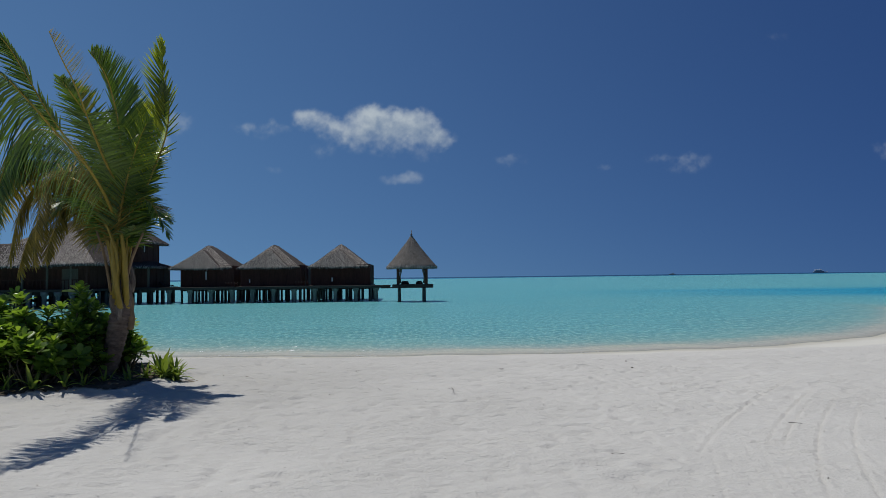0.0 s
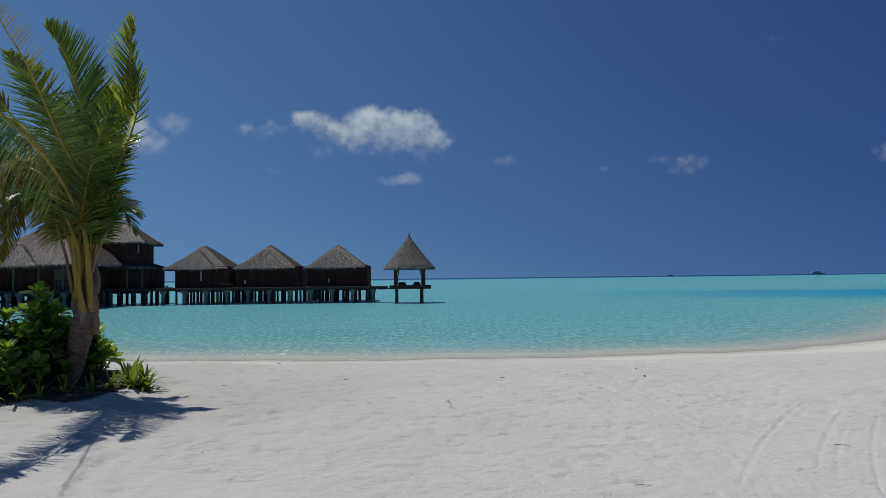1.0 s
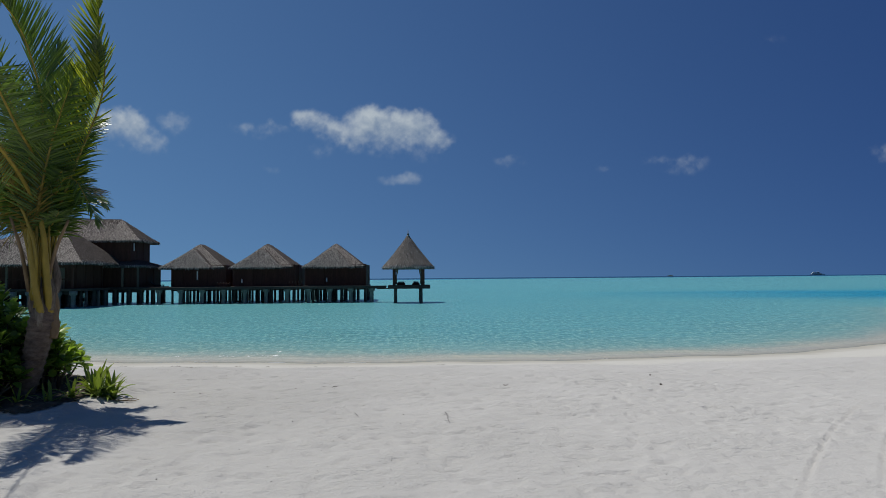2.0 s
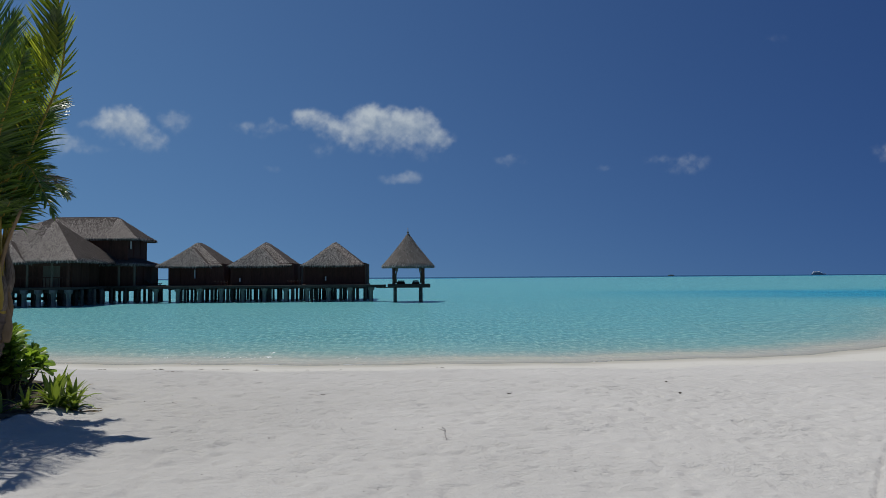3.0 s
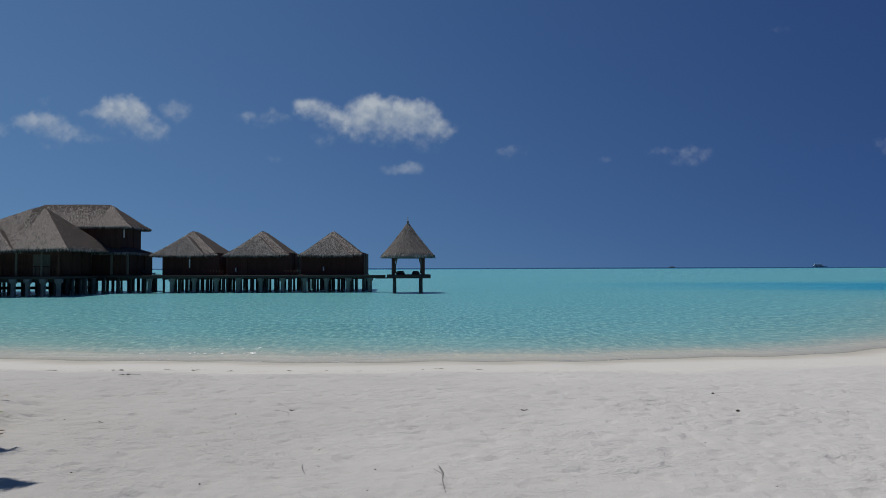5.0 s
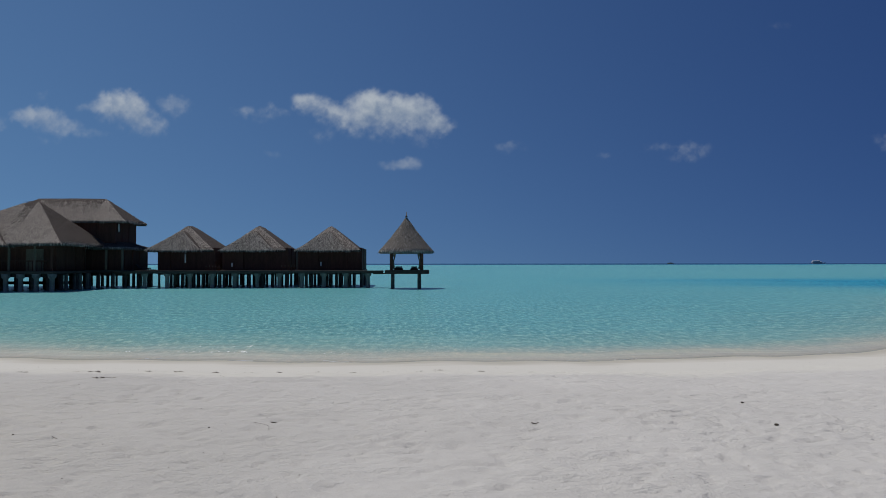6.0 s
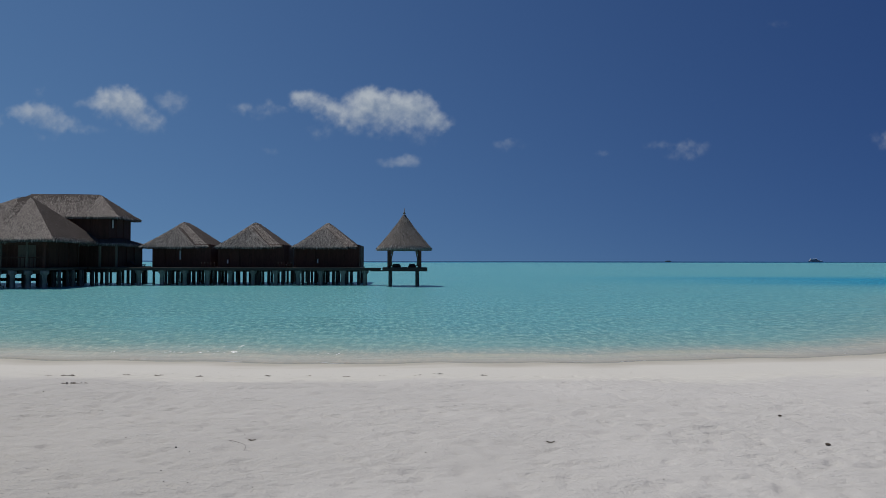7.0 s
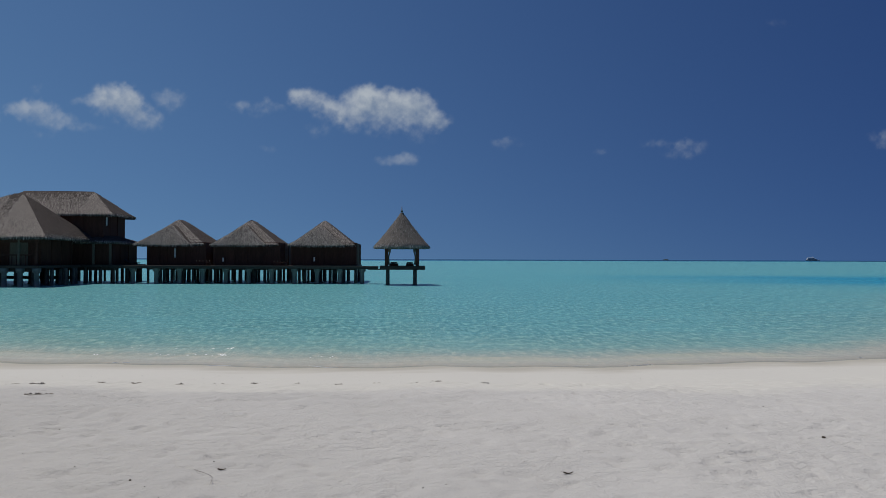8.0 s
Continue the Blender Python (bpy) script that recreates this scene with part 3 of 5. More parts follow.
# ---- sky: clouds far off ----
def cloud(puffs, label, faint=1.0, seed=1):
    """A bank of vapour far behind the sea, as a sum of soft puffs (x, z, half width, half height, weight)."""
    x0 = min(p[0] - 2.2 * p[2] for p in puffs)
    x1 = max(p[0] + 2.2 * p[2] for p in puffs)
    z0 = min(p[1] - 2.2 * p[3] for p in puffs)
    z1 = max(p[1] + 2.2 * p[3] for p in puffs)
    nx, nz = max(24, int((x1 - x0) / 4.5)), max(20, int((z1 - z0) / 4.5))
    gx, gz = np.meshgrid(np.linspace(x0, x1, nx), np.linspace(z0, z1, nz))

    def density(ax, az):
        wx = ax + 34 * (fbm(ax / 60, az / 60, 4, seed) - 0.5) + 90 * (fbm(ax / 210, az / 210, 2, seed + 5) - 0.5)
        wz = az + 40 * (fbm(ax / 55, az / 55, 4, seed + 9) - 0.5)
        clear = np.ones_like(ax)
        for px, pz, rx, rz, w in puffs:
            q = ((wx - px) / (rx * 1.12)) ** 2 + ((wz - pz) / (rz * np.where(wz < pz, 1.3, 1.06))) ** 2
            clear = clear * (1 - 0.8 * w * np.exp(-q ** 1.2))
        return 1 - clear

    field = density(gx, gz)
    detail = fbm(gx / 42, gz / 42, 5, seed + 20)
    rise = np.clip((gz - z0) / (z1 - z0) * 1.5 - 0.3, 0, 1)
    width = 1.45 - 0.6 * rise                      # soft flat base, crisper crown
    cover = np.clip((field + 0.8 * (detail - 0.5) * ramp01(0, 0.35, field) * (1 - 0.5 * field) - 0.10) / width, 0, 1)
    cover = cover * cover * (3 - 2 * cover) * faint
    edge = np.minimum.reduce([gx - x0, x1 - gx, gz - z0, z1 - gz])
    cover = cover * ramp01(0, 25, edge)
    # how much vapour the sunlight has crossed on its way down
    crossed = 0.5 * density(gx - 15, gz + 30) + 0.5 * density(gx - 35, gz + 75)
    sunlit = np.clip(1.05 - 0.75 * crossed + 0.5 * (detail - 0.5), 0, 1)
    verts = np.stack([gx, np.full_like(gx, 4500.0) + 25 * detail, gz], -1).reshape(-1, 3)
    i = (np.arange(nz - 1)[:, None] * nx + np.arange(nx - 1)[None, :]).reshape(-1)
    ob = mesh_object("cloud", verts.tolist(), np.stack([i, i + 1, i + nx + 1, i + nx], -1).tolist(), CLOUD)
    a = ob.data.attributes.new("cover", "FLOAT", "POINT")
    a.data.foreach_set("value", cover.reshape(-1).astype(np.float32))
    b = ob.data.attributes.new("sunlit", "FLOAT", "POINT")
    b.data.foreach_set("value", sunlit.reshape(-1).astype(np.float32))
    return tagged(ob, label, "cloud", "fair-weather clouds", "structure")


cloud([(-665, 1022, 57, 54, 0.8), (-579, 1026, 73, 54, 0.8), (-503, 978, 86, 61, 0.7), (-416, 940, 86, 67, 0.7), (-330, 911, 86, 73, 0.8), (-263, 978, 73, 80, 1),
       (-206, 1036, 69, 69, 1), (-139, 998, 86, 80, 1), (-43, 998, 86, 73, 1), (53, 998, 86, 69, 1), (129, 969, 80, 73, 1), (206, 911, 80, 61, 0.9),
       (254, 883, 50, 46, 0.8), (-158, 902, 153, 80, 0.55), (14, 892, 172, 80, 0.6)],
      "white puffy cumulus cloud above the sea", 1.0, 3)
cloud([(-512, 825, 80, 48, 0.4), (148, 790, 115, 54, 0.35), (-62, 825, 268, 42, 0.3)], "grey ragged underside of the cumulus", 0.55, 17)
cloud([(-981, 965, 96, 34, 0.5), (-905, 921, 77, 34, 0.4), (-828, 984, 48, 31, 0.55), (-751, 950, 57, 27, 0.3)], "thin wisp of cloud beside the cumulus", 0.7, 12)
cloud([(-105, 626, 78, 20, 0.6), (-30, 634, 60, 27, 0.6), (38, 650, 62, 34, 0.7), (95, 632, 40, 20, 0.4), (-20, 610, 105, 18, 0.35)], "small flat white cloud low over the sea", 0.6, 21)
cloud([(675, 750, 95, 36, 0.55)], "small faint cloud over the sea", 0.5, 33)
cloud([(1625, 755, 95, 35, 0.4), (1870, 740, 120, 55, 0.6), (1780, 705, 90, 40, 0.35), (1310, 695, 60, 28, 0.35)], "faint ragged cloud over the sea", 0.5, 41)
cloud([(3210, 810, 110, 65, 0.6)], "small white cloud at the end of the sky", 0.5, 47)
cloud([(-1871, 998, 67, 73, 0.9), (-1795, 1017, 77, 61, 0.9), (-1689, 1007, 80, 69, 0.9), (-1642, 959, 57, 57, 0.9), (-1766, 950, 115, 67, 0.6), (-1632, 883, 105, 67, 0.75), (-1536, 854, 54, 48, 0.7), (-2005, 978, 57, 34, 0.4)], "soft white cloud bank above the roofs", 0.88, 52)
cloud([(-1431, 988, 80, 67, 0.7), (-1498, 1007, 57, 34, 0.45)], "soft white cloud puff", 0.6, 58)
cloud([(-2245, 931, 96, 48, 0.85), (-2321, 911, 105, 34, 0.65), (-2398, 888, 77, 19, 0.4), (-2168, 873, 115, 57, 0.7), (-2053, 844, 115, 48, 0.55), (-1919, 816, 115, 29, 0.35), (-2226, 758, 96, 27, 0.3)], "soft grey-white cloud drifting over the villa", 0.68, 63)
cloud([(-2245, 1045, 57, 34, 0.4)], "faint scrap of cloud over the villa", 0.5, 65)
cloud([(-2560, 870, 80, 60, 0.7)], "small white cloud puff over the villa", 0.8, 66)
cloud([(2450, 1560, 130, 35, 0.3)], "faint high wisp of cloud", 0.35, 69)
cloud([(-809, 691, 77, 23, 0.3), (-694, 634, 115, 27, 0.2)], "barely visible haze wisp", 0.4, 73)


# ---- thatched buildings over the water ----
def hip_surface(x0, x1, y0, y1, eave, ridge, ra, rb):
    """A hip roof with softly rounded hips, as a surface over (run along the eave, height up the slope)."""
    left, right = min(ra[0], rb[0]), max(ra[0], rb[0])
    front, rear = min(ra[1], rb[1]), max(ra[1], rb[1])
    rise = ridge + 0.10 - eave
    soft = 0.13

    def height(x, y):
        planes = (rise * (y - y0) / (front - y0), rise * (y1 - y) / (y1 - rear), rise * (x - x0) / (left - x0), rise * (x1 - x) / (x1 - right))
        low = min(planes)
        return eave + low - soft * math.log(sum(math.exp((low - p) / soft) for p in planes)) * min(1.0, max(0.0, low) / 0.5)

    w, d = x1 - x0, y1 - y0

    def surface(run, v):
        run %= 2 * (w + d)
        if run < w:
            x, y = x0 + run, y0
        elif run < w + d:
            x, y = x1, y0 + run - w
        elif run < 2 * w + d:
            x, y = x1 - (run - w - d), y1
        else:
            x, y = x0, y1 - (run - 2 * w - d)
        x, y = x + (min(max(x, left), right) - x) * v, y + (min(max(y, front), rear) - y) * v
        return Vector((x, y, height(x, y)))

    return surface, [0, w, w + d, 2 * w + d, 2 * (w + d)], math.hypot(rise, min(front - y0, left - x0))


def cone_surface(radius, eave, top):
    """A round pointed roof, very slightly hollow."""
    total = 2 * math.pi * radius

    def surface(run, v):
        a = run / radius
        r = radius * (1 - v) + 0.09 * v - 0.10 * math.sin(math.pi * v)
        return Vector((r * math.cos(a), r * math.sin(a), eave + (top - eave) * v))

    return surface, [total * k / 4 for k in range(5)], math.hypot(radius, top - eave)


def thatched_roof(parent, shape, seed, name="roof", label="", straws=None, cap=None):
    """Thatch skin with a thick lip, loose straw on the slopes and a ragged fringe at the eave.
    cap: width of the straw coloured paler, as if sunlit, on the front slope, from its second corner."""
    surface, corners, slope = shape
    skin, loose = straws or (THATCH, THATCH_STRAND)
    total = corners[-1]
    columns = []
    for a, b in zip(corners, corners[1:]):
        n = max(2, int((b - a) / 0.34))
        columns += [a + (b - a) * k / n for k in range(n)]
    rows = max(5, int(slope / 0.34))
    bm = bmesh.new()
    middle = surface(0.5 * corners[1], 1.0)
    strips = []
    for run in columns:
        strip = []
        for j in range(rows + 1):
            p = surface(run, j / rows)
            if 0 < j < rows:
                p.z += 0.045 * noise.noise(p * 1.1 + Vector((seed, 0, 0))) + 0.02 * noise.noise(p * 3.7)
            elif j == 0:
                p.z += 0.04 * noise.noise(p * 1.7 + Vector((seed, 0, 0)))
            strip.append(bm.verts.new(p))
        foot = strip[0].co
        inner = foot.lerp(Vector((middle.x, middle.y, foot.z)), 0.02) + Vector((0, 0, -0.22))
        strips.append([bm.verts.new(foot.lerp(middle, 0.5) + Vector((0, 0, -0.32))), bm.verts.new(inner)] + strip)
    for p, q in zip(strips, strips[1:] + strips[:1]):
        for k in range(len(p) - 1):
            bm.faces.new((p[k], q[k], q[k + 1], p[k + 1])).smooth = True
    bmesh.ops.remove_doubles(bm, verts=bm.verts, dist=0.004)
    roof = part(name, bm, skin, parent, label or "grey weathered palm thatch")

    r = random.Random(seed)

    def straw(count, pick, length, width, lift, hang):
        verts, faces = [], []
        for _ in range(count):
            run, v = pick()
            p = surface(run, v)
            q = surface(run, v + 0.04)
            down = (p - q).normalized()
            side = surface(run + 0.06, v) - p
            side = (side - down * side.dot(down)).normalized()
            n = side.cross(down)
            n = n if n.z > 0 else -n
            w = side * r.uniform(*width)
            tip = p + down * r.uniform(*length) + n * r.uniform(*lift) + side * r.gauss(0, 0.05) - Vector((0, 0, r.uniform(*hang)))
            k = len(verts)
            verts += [p - w + n * 0.03, p + w + n * 0.03, tip + w * 0.5, tip - w * 0.5]
            faces.append((k, k + 1, k + 2, k + 3))
        return verts, faces

    def strands(part_name, mat, got, text=""):
        ob = mesh_object(part_name, got[0], got[1], mat, False)
        ob.parent = roof
        tagged(ob, text, kind="stuff")

    slopes = straw(int(total * slope * 26), lambda: (r.uniform(0, total), 1 - math.sqrt(r.random()) * 0.97), (0.12, 0.28), (0.010, 0.022), (0.02, 0.07), (0, 0.02))
    strands("loose_straw", loose, slopes)
    fringe = straw(int(total * 42), lambda: (r.uniform(0, total), abs(r.gauss(0, 0.035))), (0.05, 0.16), (0.012, 0.03), (0.02, 0.12), (0.08, 0.30))
    strands("eave_fringe", THATCH_END, fringe, "ragged straw fringe")
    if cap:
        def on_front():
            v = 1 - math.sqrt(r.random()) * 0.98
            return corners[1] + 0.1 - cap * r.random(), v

        strands("front_straw", THATCH_SUNLIT_STRAND, straw(int(slope * cap * 190), on_front, (0.12, 0.28), (0.012, 0.026), (0.02, 0.06), (0, 0.02)), "pale straw, coloured as the sunlit front slope")
    return roof


def ridge_roll(parent, a, b, r=0.11):
    pts = spline([a, ((a[0] + b[0]) / 2, (a[1] + b[1]) / 2, (a[2] + b[2]) / 2 + 0.04), b], 6)
    return part("ridge_cap", tube(pts, [r * (0.85 + 0.3 * random.random()) for _ in pts], 7), THATCH, parent, "bundled straw ridge cap")


def pile_mesh(height, r, cap):
    """A round pile that stands on the sea bed, with a flared head where it carries a beam."""
    rings = [(0, 0, -2.2, r * 1.12), (0, 0, -0.3, r * 1.1), (0, 0, 0.1, r), (0, 0, height - 0.45, r * 0.95)]
    rings += [(0, 0, height - 0.32, r * 1.55), (0, 0, height, r * 1.7)] if cap else [(0, 0, height, r * 0.95)]
    bm = lathe(rings, 10, 0.05)
    me = bpy.data.meshes.new("stilt")
    bm.to_mesh(me)
    bm.free()
    me.materials.append(PILE_LIT if cap else PILE)
    return me


PILE_PLAIN = pile_mesh(1.62, 0.17, False)
PILE_CAPPED = pile_mesh(1.62, 0.22, True)
PILE_THIN = pile_mesh(1.62, 0.13, False)


def timber_wall(parent, x0, x1, y0, y1, z0, z1):
    """A dark timber wall block with corner and middle studs standing proud."""
    wall = part("wall", box(x0, x1, y0, y1, z0, z1, 0.02), DARK_WOOD, parent, "dark stained board wall")
    n = max(2, round((x1 - x0) / 1.75))
    for k in range(n + 1):
        x = x0 + (x1 - x0) * k / n
        part("stud", box(x - 0.07, x + 0.07, y0 - 0.05, y0 - 0.003, z0, z1, 0.0), DARK_WOOD, wall)
    for k in range(1, 4):
        y = y0 + (y1 - y0) * k / 3
        part("stud", box(x1 + 0.003, x1 + 0.05, y - 0.07, y + 0.07, z0, z1, 0.0), DARK_WOOD, wall)
    return wall


def bungalow(cx, seed, slit, label, wall_left=-3.5):
    """One thatched villa on piles: platform, dark walls, hip roof with a second thatch hip on its front."""
    ob = thing("bungalow", cx, 82.6, 1.62, label, "bungalow", "thatched bungalows over the water")
    W = 3.25                      # half width of the walls
    part("platform", box(wall_left - 0.15, 3.4, -0.4, 9.0, 0.0, 0.24, 0.03), DECK_WOOD, ob)
    for k in range(3):
        part("floor_beam", box(wall_left - 0.1, 3.35, 0.2 + 3.3 * k, 0.45 + 3.3 * k, -0.26, -0.004, 0.02), DECK_WOOD, ob)
    timber_wall(ob, wall_left, W, 0.2, 8.8, 0.244, 2.62)
    # plank door, and a bright slit window beside it
    part("door", box(-2.25, -1.35, 0.06, 0.14, 0.25, 2.25, 0.01), DARK_WOOD, ob, "dark plank door")
    x, z0, z1 = slit
    win = part("window", box(x - 0.07, x + 0.07, 0.11, 0.145, z0, z1, 0.005), WHITE_PAINT, ob, "narrow bright window slit")
    part("window_frame", box(x + 0.08, x + 0.16, 0.09, 0.145, z0 - 0.1, z1 + 0.1, 0.005), DARK_WOOD, win)
    eave, peak = 2.42, 5.08
    main = hip_surface(-3.65, 3.1, 0.1, 9.2, eave, peak, (-0.3, 2.9), (-0.3, 5.2))
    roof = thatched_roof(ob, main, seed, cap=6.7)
    front = hip_surface(-3.72, 1.95, -0.78, 6.0, eave - 0.05, peak - 0.62, (-0.35, 0.8), (-0.35, 3.4))
    thatched_roof(ob, front, seed + 50, "front_roof", "second thatch layer with its front coloured as sunlit", cap=5.7)
    ridge_roll(roof, (-0.3, 3.0, peak - 0.11), (-0.3, 5.1, peak - 0.11))
    r = random.Random(seed)
    for j, y in enumerate((0.3, 3.1, 5.9, 8.6)):
        for i in range(6):
            share("stilt", PILE_PLAIN if (i + j) % 2 else PILE_THIN, ob, pose(wall_left + 0.1 + (3.1 - wall_left) / 5 * i + r.uniform(-0.12, 0.12), y, -1.62))
    return ob


bungalow(-8.0, 11, (-1.1, 0.65, 1.1), "dark timber bungalow with grey thatched hip roof, beside the pavilion")
bungalow(-15.95, 12, (-2.55, 0.6, 1.0), "dark timber bungalow with grey thatched roof, middle of the row")
bungalow(-23.6, 13, (0.2, 1.0, 1.95), "dark timber bungalow with grey thatched roof, beside the large villa", -2.6)


# the boardwalk in front of the row
walkway = thing("boardwalk", -14.0, 80.6, 1.62, "dark timber boardwalk on grey piles with flared heads", "boardwalk")
part("deck", box(-15.0, 11.65, -0.7, 1.15, 0.0, 0.16, 0.02), DECK_WOOD, walkway)
part("edge_beam", box(-15.0, 11.65, -0.82, -0.704, -0.10, 0.20, 0.02), DECK_WOOD, walkway)
part("loose_end_board", box(10.6, 12.0, -0.60, -0.25, -0.18, -0.06, 0.01), DECK_WOOD, walkway, "board sticking out below the deck")
for k in range(11):
    share("stilt", PILE_CAPPED, walkway, pose(10.05 - 2.28 * k, -0.3, -1.63))
    if k % 2 and k > 1:
        share("stilt", PILE_THIN, walkway, pose(10.4 - 2.28 * k, 0.9, -1.63))



def pavilion():
    """The open thatched pavilion at the end of the boardwalk."""
    ob = thing("pavilion", 0.05, 78.4, 1.5, "open pavilion with pointed grey thatch roof on four posts", "pavilion")
    part("platform", box(-2.13, 2.28, -1.9, 1.9, 0.0, 0.38, 0.03), DECK_WOOD, ob, "dark timber platform")
    piles = pile_mesh(1.5, 0.17, False)
    for x in (-1.38, 1.32):
        for y in (-1.35, 1.35):
            share("stilt", piles, ob, pose(x, y, -1.5))
    for x in (-1.5, 1.55):
        for y in (-1.45, 1.45):
            post = part("post", box(x - 0.15, x + 0.15, y - 0.15, y + 0.15, 0.384, 2.45, 0.02), DARK_WOOD, ob)
            s = -1 if x > 0 else 1
            brace = bmesh.new()
            add_box(brace, -0.06, 0.06, -0.06, 0.06, 0.0, 0.62, 0.01)
            bmesh.ops.transform(brace, matrix=pose(x + s * 0.16, y, 1.75, 0, s * 32, 0), verts=brace.verts)
            part("brace", brace, PALE_WOOD, post)
    for y in (-1.45, 1.45):
        part("head_beam", box(-1.9, 1.95, y - 0.08, y + 0.08, 2.12, 2.34, 0.015), DARK_WOOD, ob)
    for x in (-1.5, 1.55):
        part("head_beam", box(x - 0.08, x + 0.08, -1.28, 1.28, 2.12, 2.33, 0.015), DARK_WOOD, ob)
    # gathered curtains at the posts
    for x, s in ((-1.28, 1), (1.33, -1)):
        pts = spline([(x, -1.36, 2.3), (x + 0.13 * s, -1.36, 1.8), (x, -1.36, 1.2), (x + 0.05 * s, -1.36, 0.5)], 8)
        part("curtain", tube(pts, [0.16, 0.14, 0.11, 0.08, 0.06, 0.07, 0.08, 0.09, 0.1], 8), PALE_WOOD, ob, "gathered pale curtain")
    top = 5.70
    roof = thatched_roof(ob, cone_surface(2.80, 2.28, top), 77, straws=(THATCH_GREY, THATCH_GREY_STRAND))
    part("finial_cap", lathe([(0, 0, top - 0.30, 0.24), (0, 0, top - 0.1, 0.13), (0, 0, top + 0.02, 0.10)], 10), WHITE_PAINT, roof, "small whitish cap")
    part("finial", lathe([(0, 0, top, 0.08), (0, 0, top + 0.12, 0.14), (0, 0, top + 0.2, 0.05), (0, 0, top + 0.62, 0.025)], 8), PALE_WOOD, roof, "pale pointed finial")
    return ob


pavilion()


def day_bed(x, y, z, w, label):
    ob = thing("lounge_seat", x, y, z, label, "lounge seat", "seats in the pavilion")
    part("base", box(-w / 2, w / 2, -0.4, 0.4, 0.0, 0.14, 0.03), DARK_WOOD, ob)
    part("seat_cushion", box(-w / 2 + 0.03, w / 2 - 0.03, -0.38, 0.3, 0.144, 0.24, 0.04), CUSHION, ob, "dark cloth cushion")
    part("back_cushion", box(-w / 2 + 0.1, w / 2 - 0.1, 0.2, 0.38, 0.244, 0.36, 0.04), CUSHION, ob, "dark cloth cushion")
    return ob


day_bed(-0.72, 78.6, 1.88, 0.9, "low dark lounge seat inside the pavilion")
day_bed(0.86, 78.6, 1.88, 0.8, "low dark lounge seat beside the pavilion post")


def villa():
    """The large two-storey villa with three thatched roofs."""
    ob = thing("villa", -36.0, 76.0, 1.62, "large dark two-storey villa with grey thatched roofs on piles", "villa")
    part("platform", box(-9.5, 7.6, 4.2, 12.6, 0.0, 0.26, 0.03), DECK_WOOD, ob)
    part("terrace", box(-12.0, 4.2, -4.0, 4.19, 0.0, 0.24, 0.03), DECK_WOOD, ob, "dark timber terrace")
    # lower storey of the rear wing, with a shaded skirt roof
    timber_wall(ob, -8.0, 6.9, 5.1, 11.6, 0.264, 2.75)
    skirt = hip_surface(-8.5, 7.45, 4.2, 12.4, 2.55, 4.1, (-4.4, 8.3), (3.35, 8.3))
    thatched_roof(ob, skirt, 33, "skirt_roof", "narrow lower thatch roof")
    # upper storey
    timber_wall(ob, -5.2, 5.75, 5.5, 11.2, 2.9, 5.5)
    up = part("window", box(5.805, 5.85, 6.2, 6.48, 4.25, 5.1, 0.005), WHITE_PAINT, ob, "narrow bright window")
    part("window_frame", box(5.805, 5.86, 6.62, 6.75, 4.15, 5.2, 0.005), DARK_WOOD, up)
    upper = hip_surface(-6.3, 6.95, 4.9, 11.4, 5.35, 7.88, (-3.4, 8.2), (3.75, 8.2))
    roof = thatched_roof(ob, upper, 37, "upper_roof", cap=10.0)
    ridge_roll(roof, (-3.4, 8.2, 7.78), (3.75, 8.2, 7.78))
    # pale veranda posts of the lower storey
    for x, y in ((3.1, 4.5), (5.3, 4.5), (6.9, 4.6)):
        part("veranda_post", box(x - 0.1, x + 0.1, y - 0.1, y + 0.1, 0.264, 2.6, 0.015), PALE_WOOD, ob, "pale timber post")
    # front wing: veranda under a tall pyramid roof
    timber_wall(ob, -7.8, 3.3, -1.8, 4.1, 0.244, 2.8)
    for x in (-7.3, -5.0, -2.6, -0.2, 2.1, 3.6):
        part("veranda_post", box(x - 0.09, x + 0.09, -3.3, -3.12, 0.244, 2.62, 0.015), DARK_WOOD if x > 3 else PALE_WOOD, ob, "timber veranda post")
    part("head_beam", box(-7.6, 3.8, -3.29, -3.13, 2.3, 2.5, 0.01), DARK_WOOD, ob)
    part("sliding_door", box(0.6, 2.2, -1.90, -1.845, 0.25, 2.3, 0.01), PALE_WOOD, ob, "pale grey sliding door")
    rail = part("railing", box(-7.3, 3.6, -3.26, -3.18, 1.12, 1.22, 0.01), DARK_WOOD, ob, "dark timber railing")
    for k in range(28):
        part("baluster", box(-7.1 + 0.39 * k, -7.05 + 0.39 * k, -3.25, -3.20, 0.24, 1.12, 0.0), DARK_WOOD, rail)
    front = hip_surface(-9.0, 5.0, -4.6, 6.6, 2.75, 6.95, (-0.6, 0.9), (0.35, 0.9))
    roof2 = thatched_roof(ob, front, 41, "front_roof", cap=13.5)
    porch = hip_surface(-9.3, 0.4, -5.1, 3.0, 2.62, 4.85, (-6.0, -2.8), (-2.3, -2.8))
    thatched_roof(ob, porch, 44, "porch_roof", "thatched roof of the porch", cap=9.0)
    ridge_roll(roof2, (-0.6, 0.9, 6.86), (0.35, 0.9, 6.86))
    r = random.Random(8)
    for j, y in enumerate((-3.7, -1.4, 1.0, 3.6)):
        for i in range(12):
            share("stilt", PILE_CAPPED if j == 0 else PILE_PLAIN, ob, pose(-11.3 + 1.38 * i + r.uniform(-0.2, 0.2), y, -1.63))
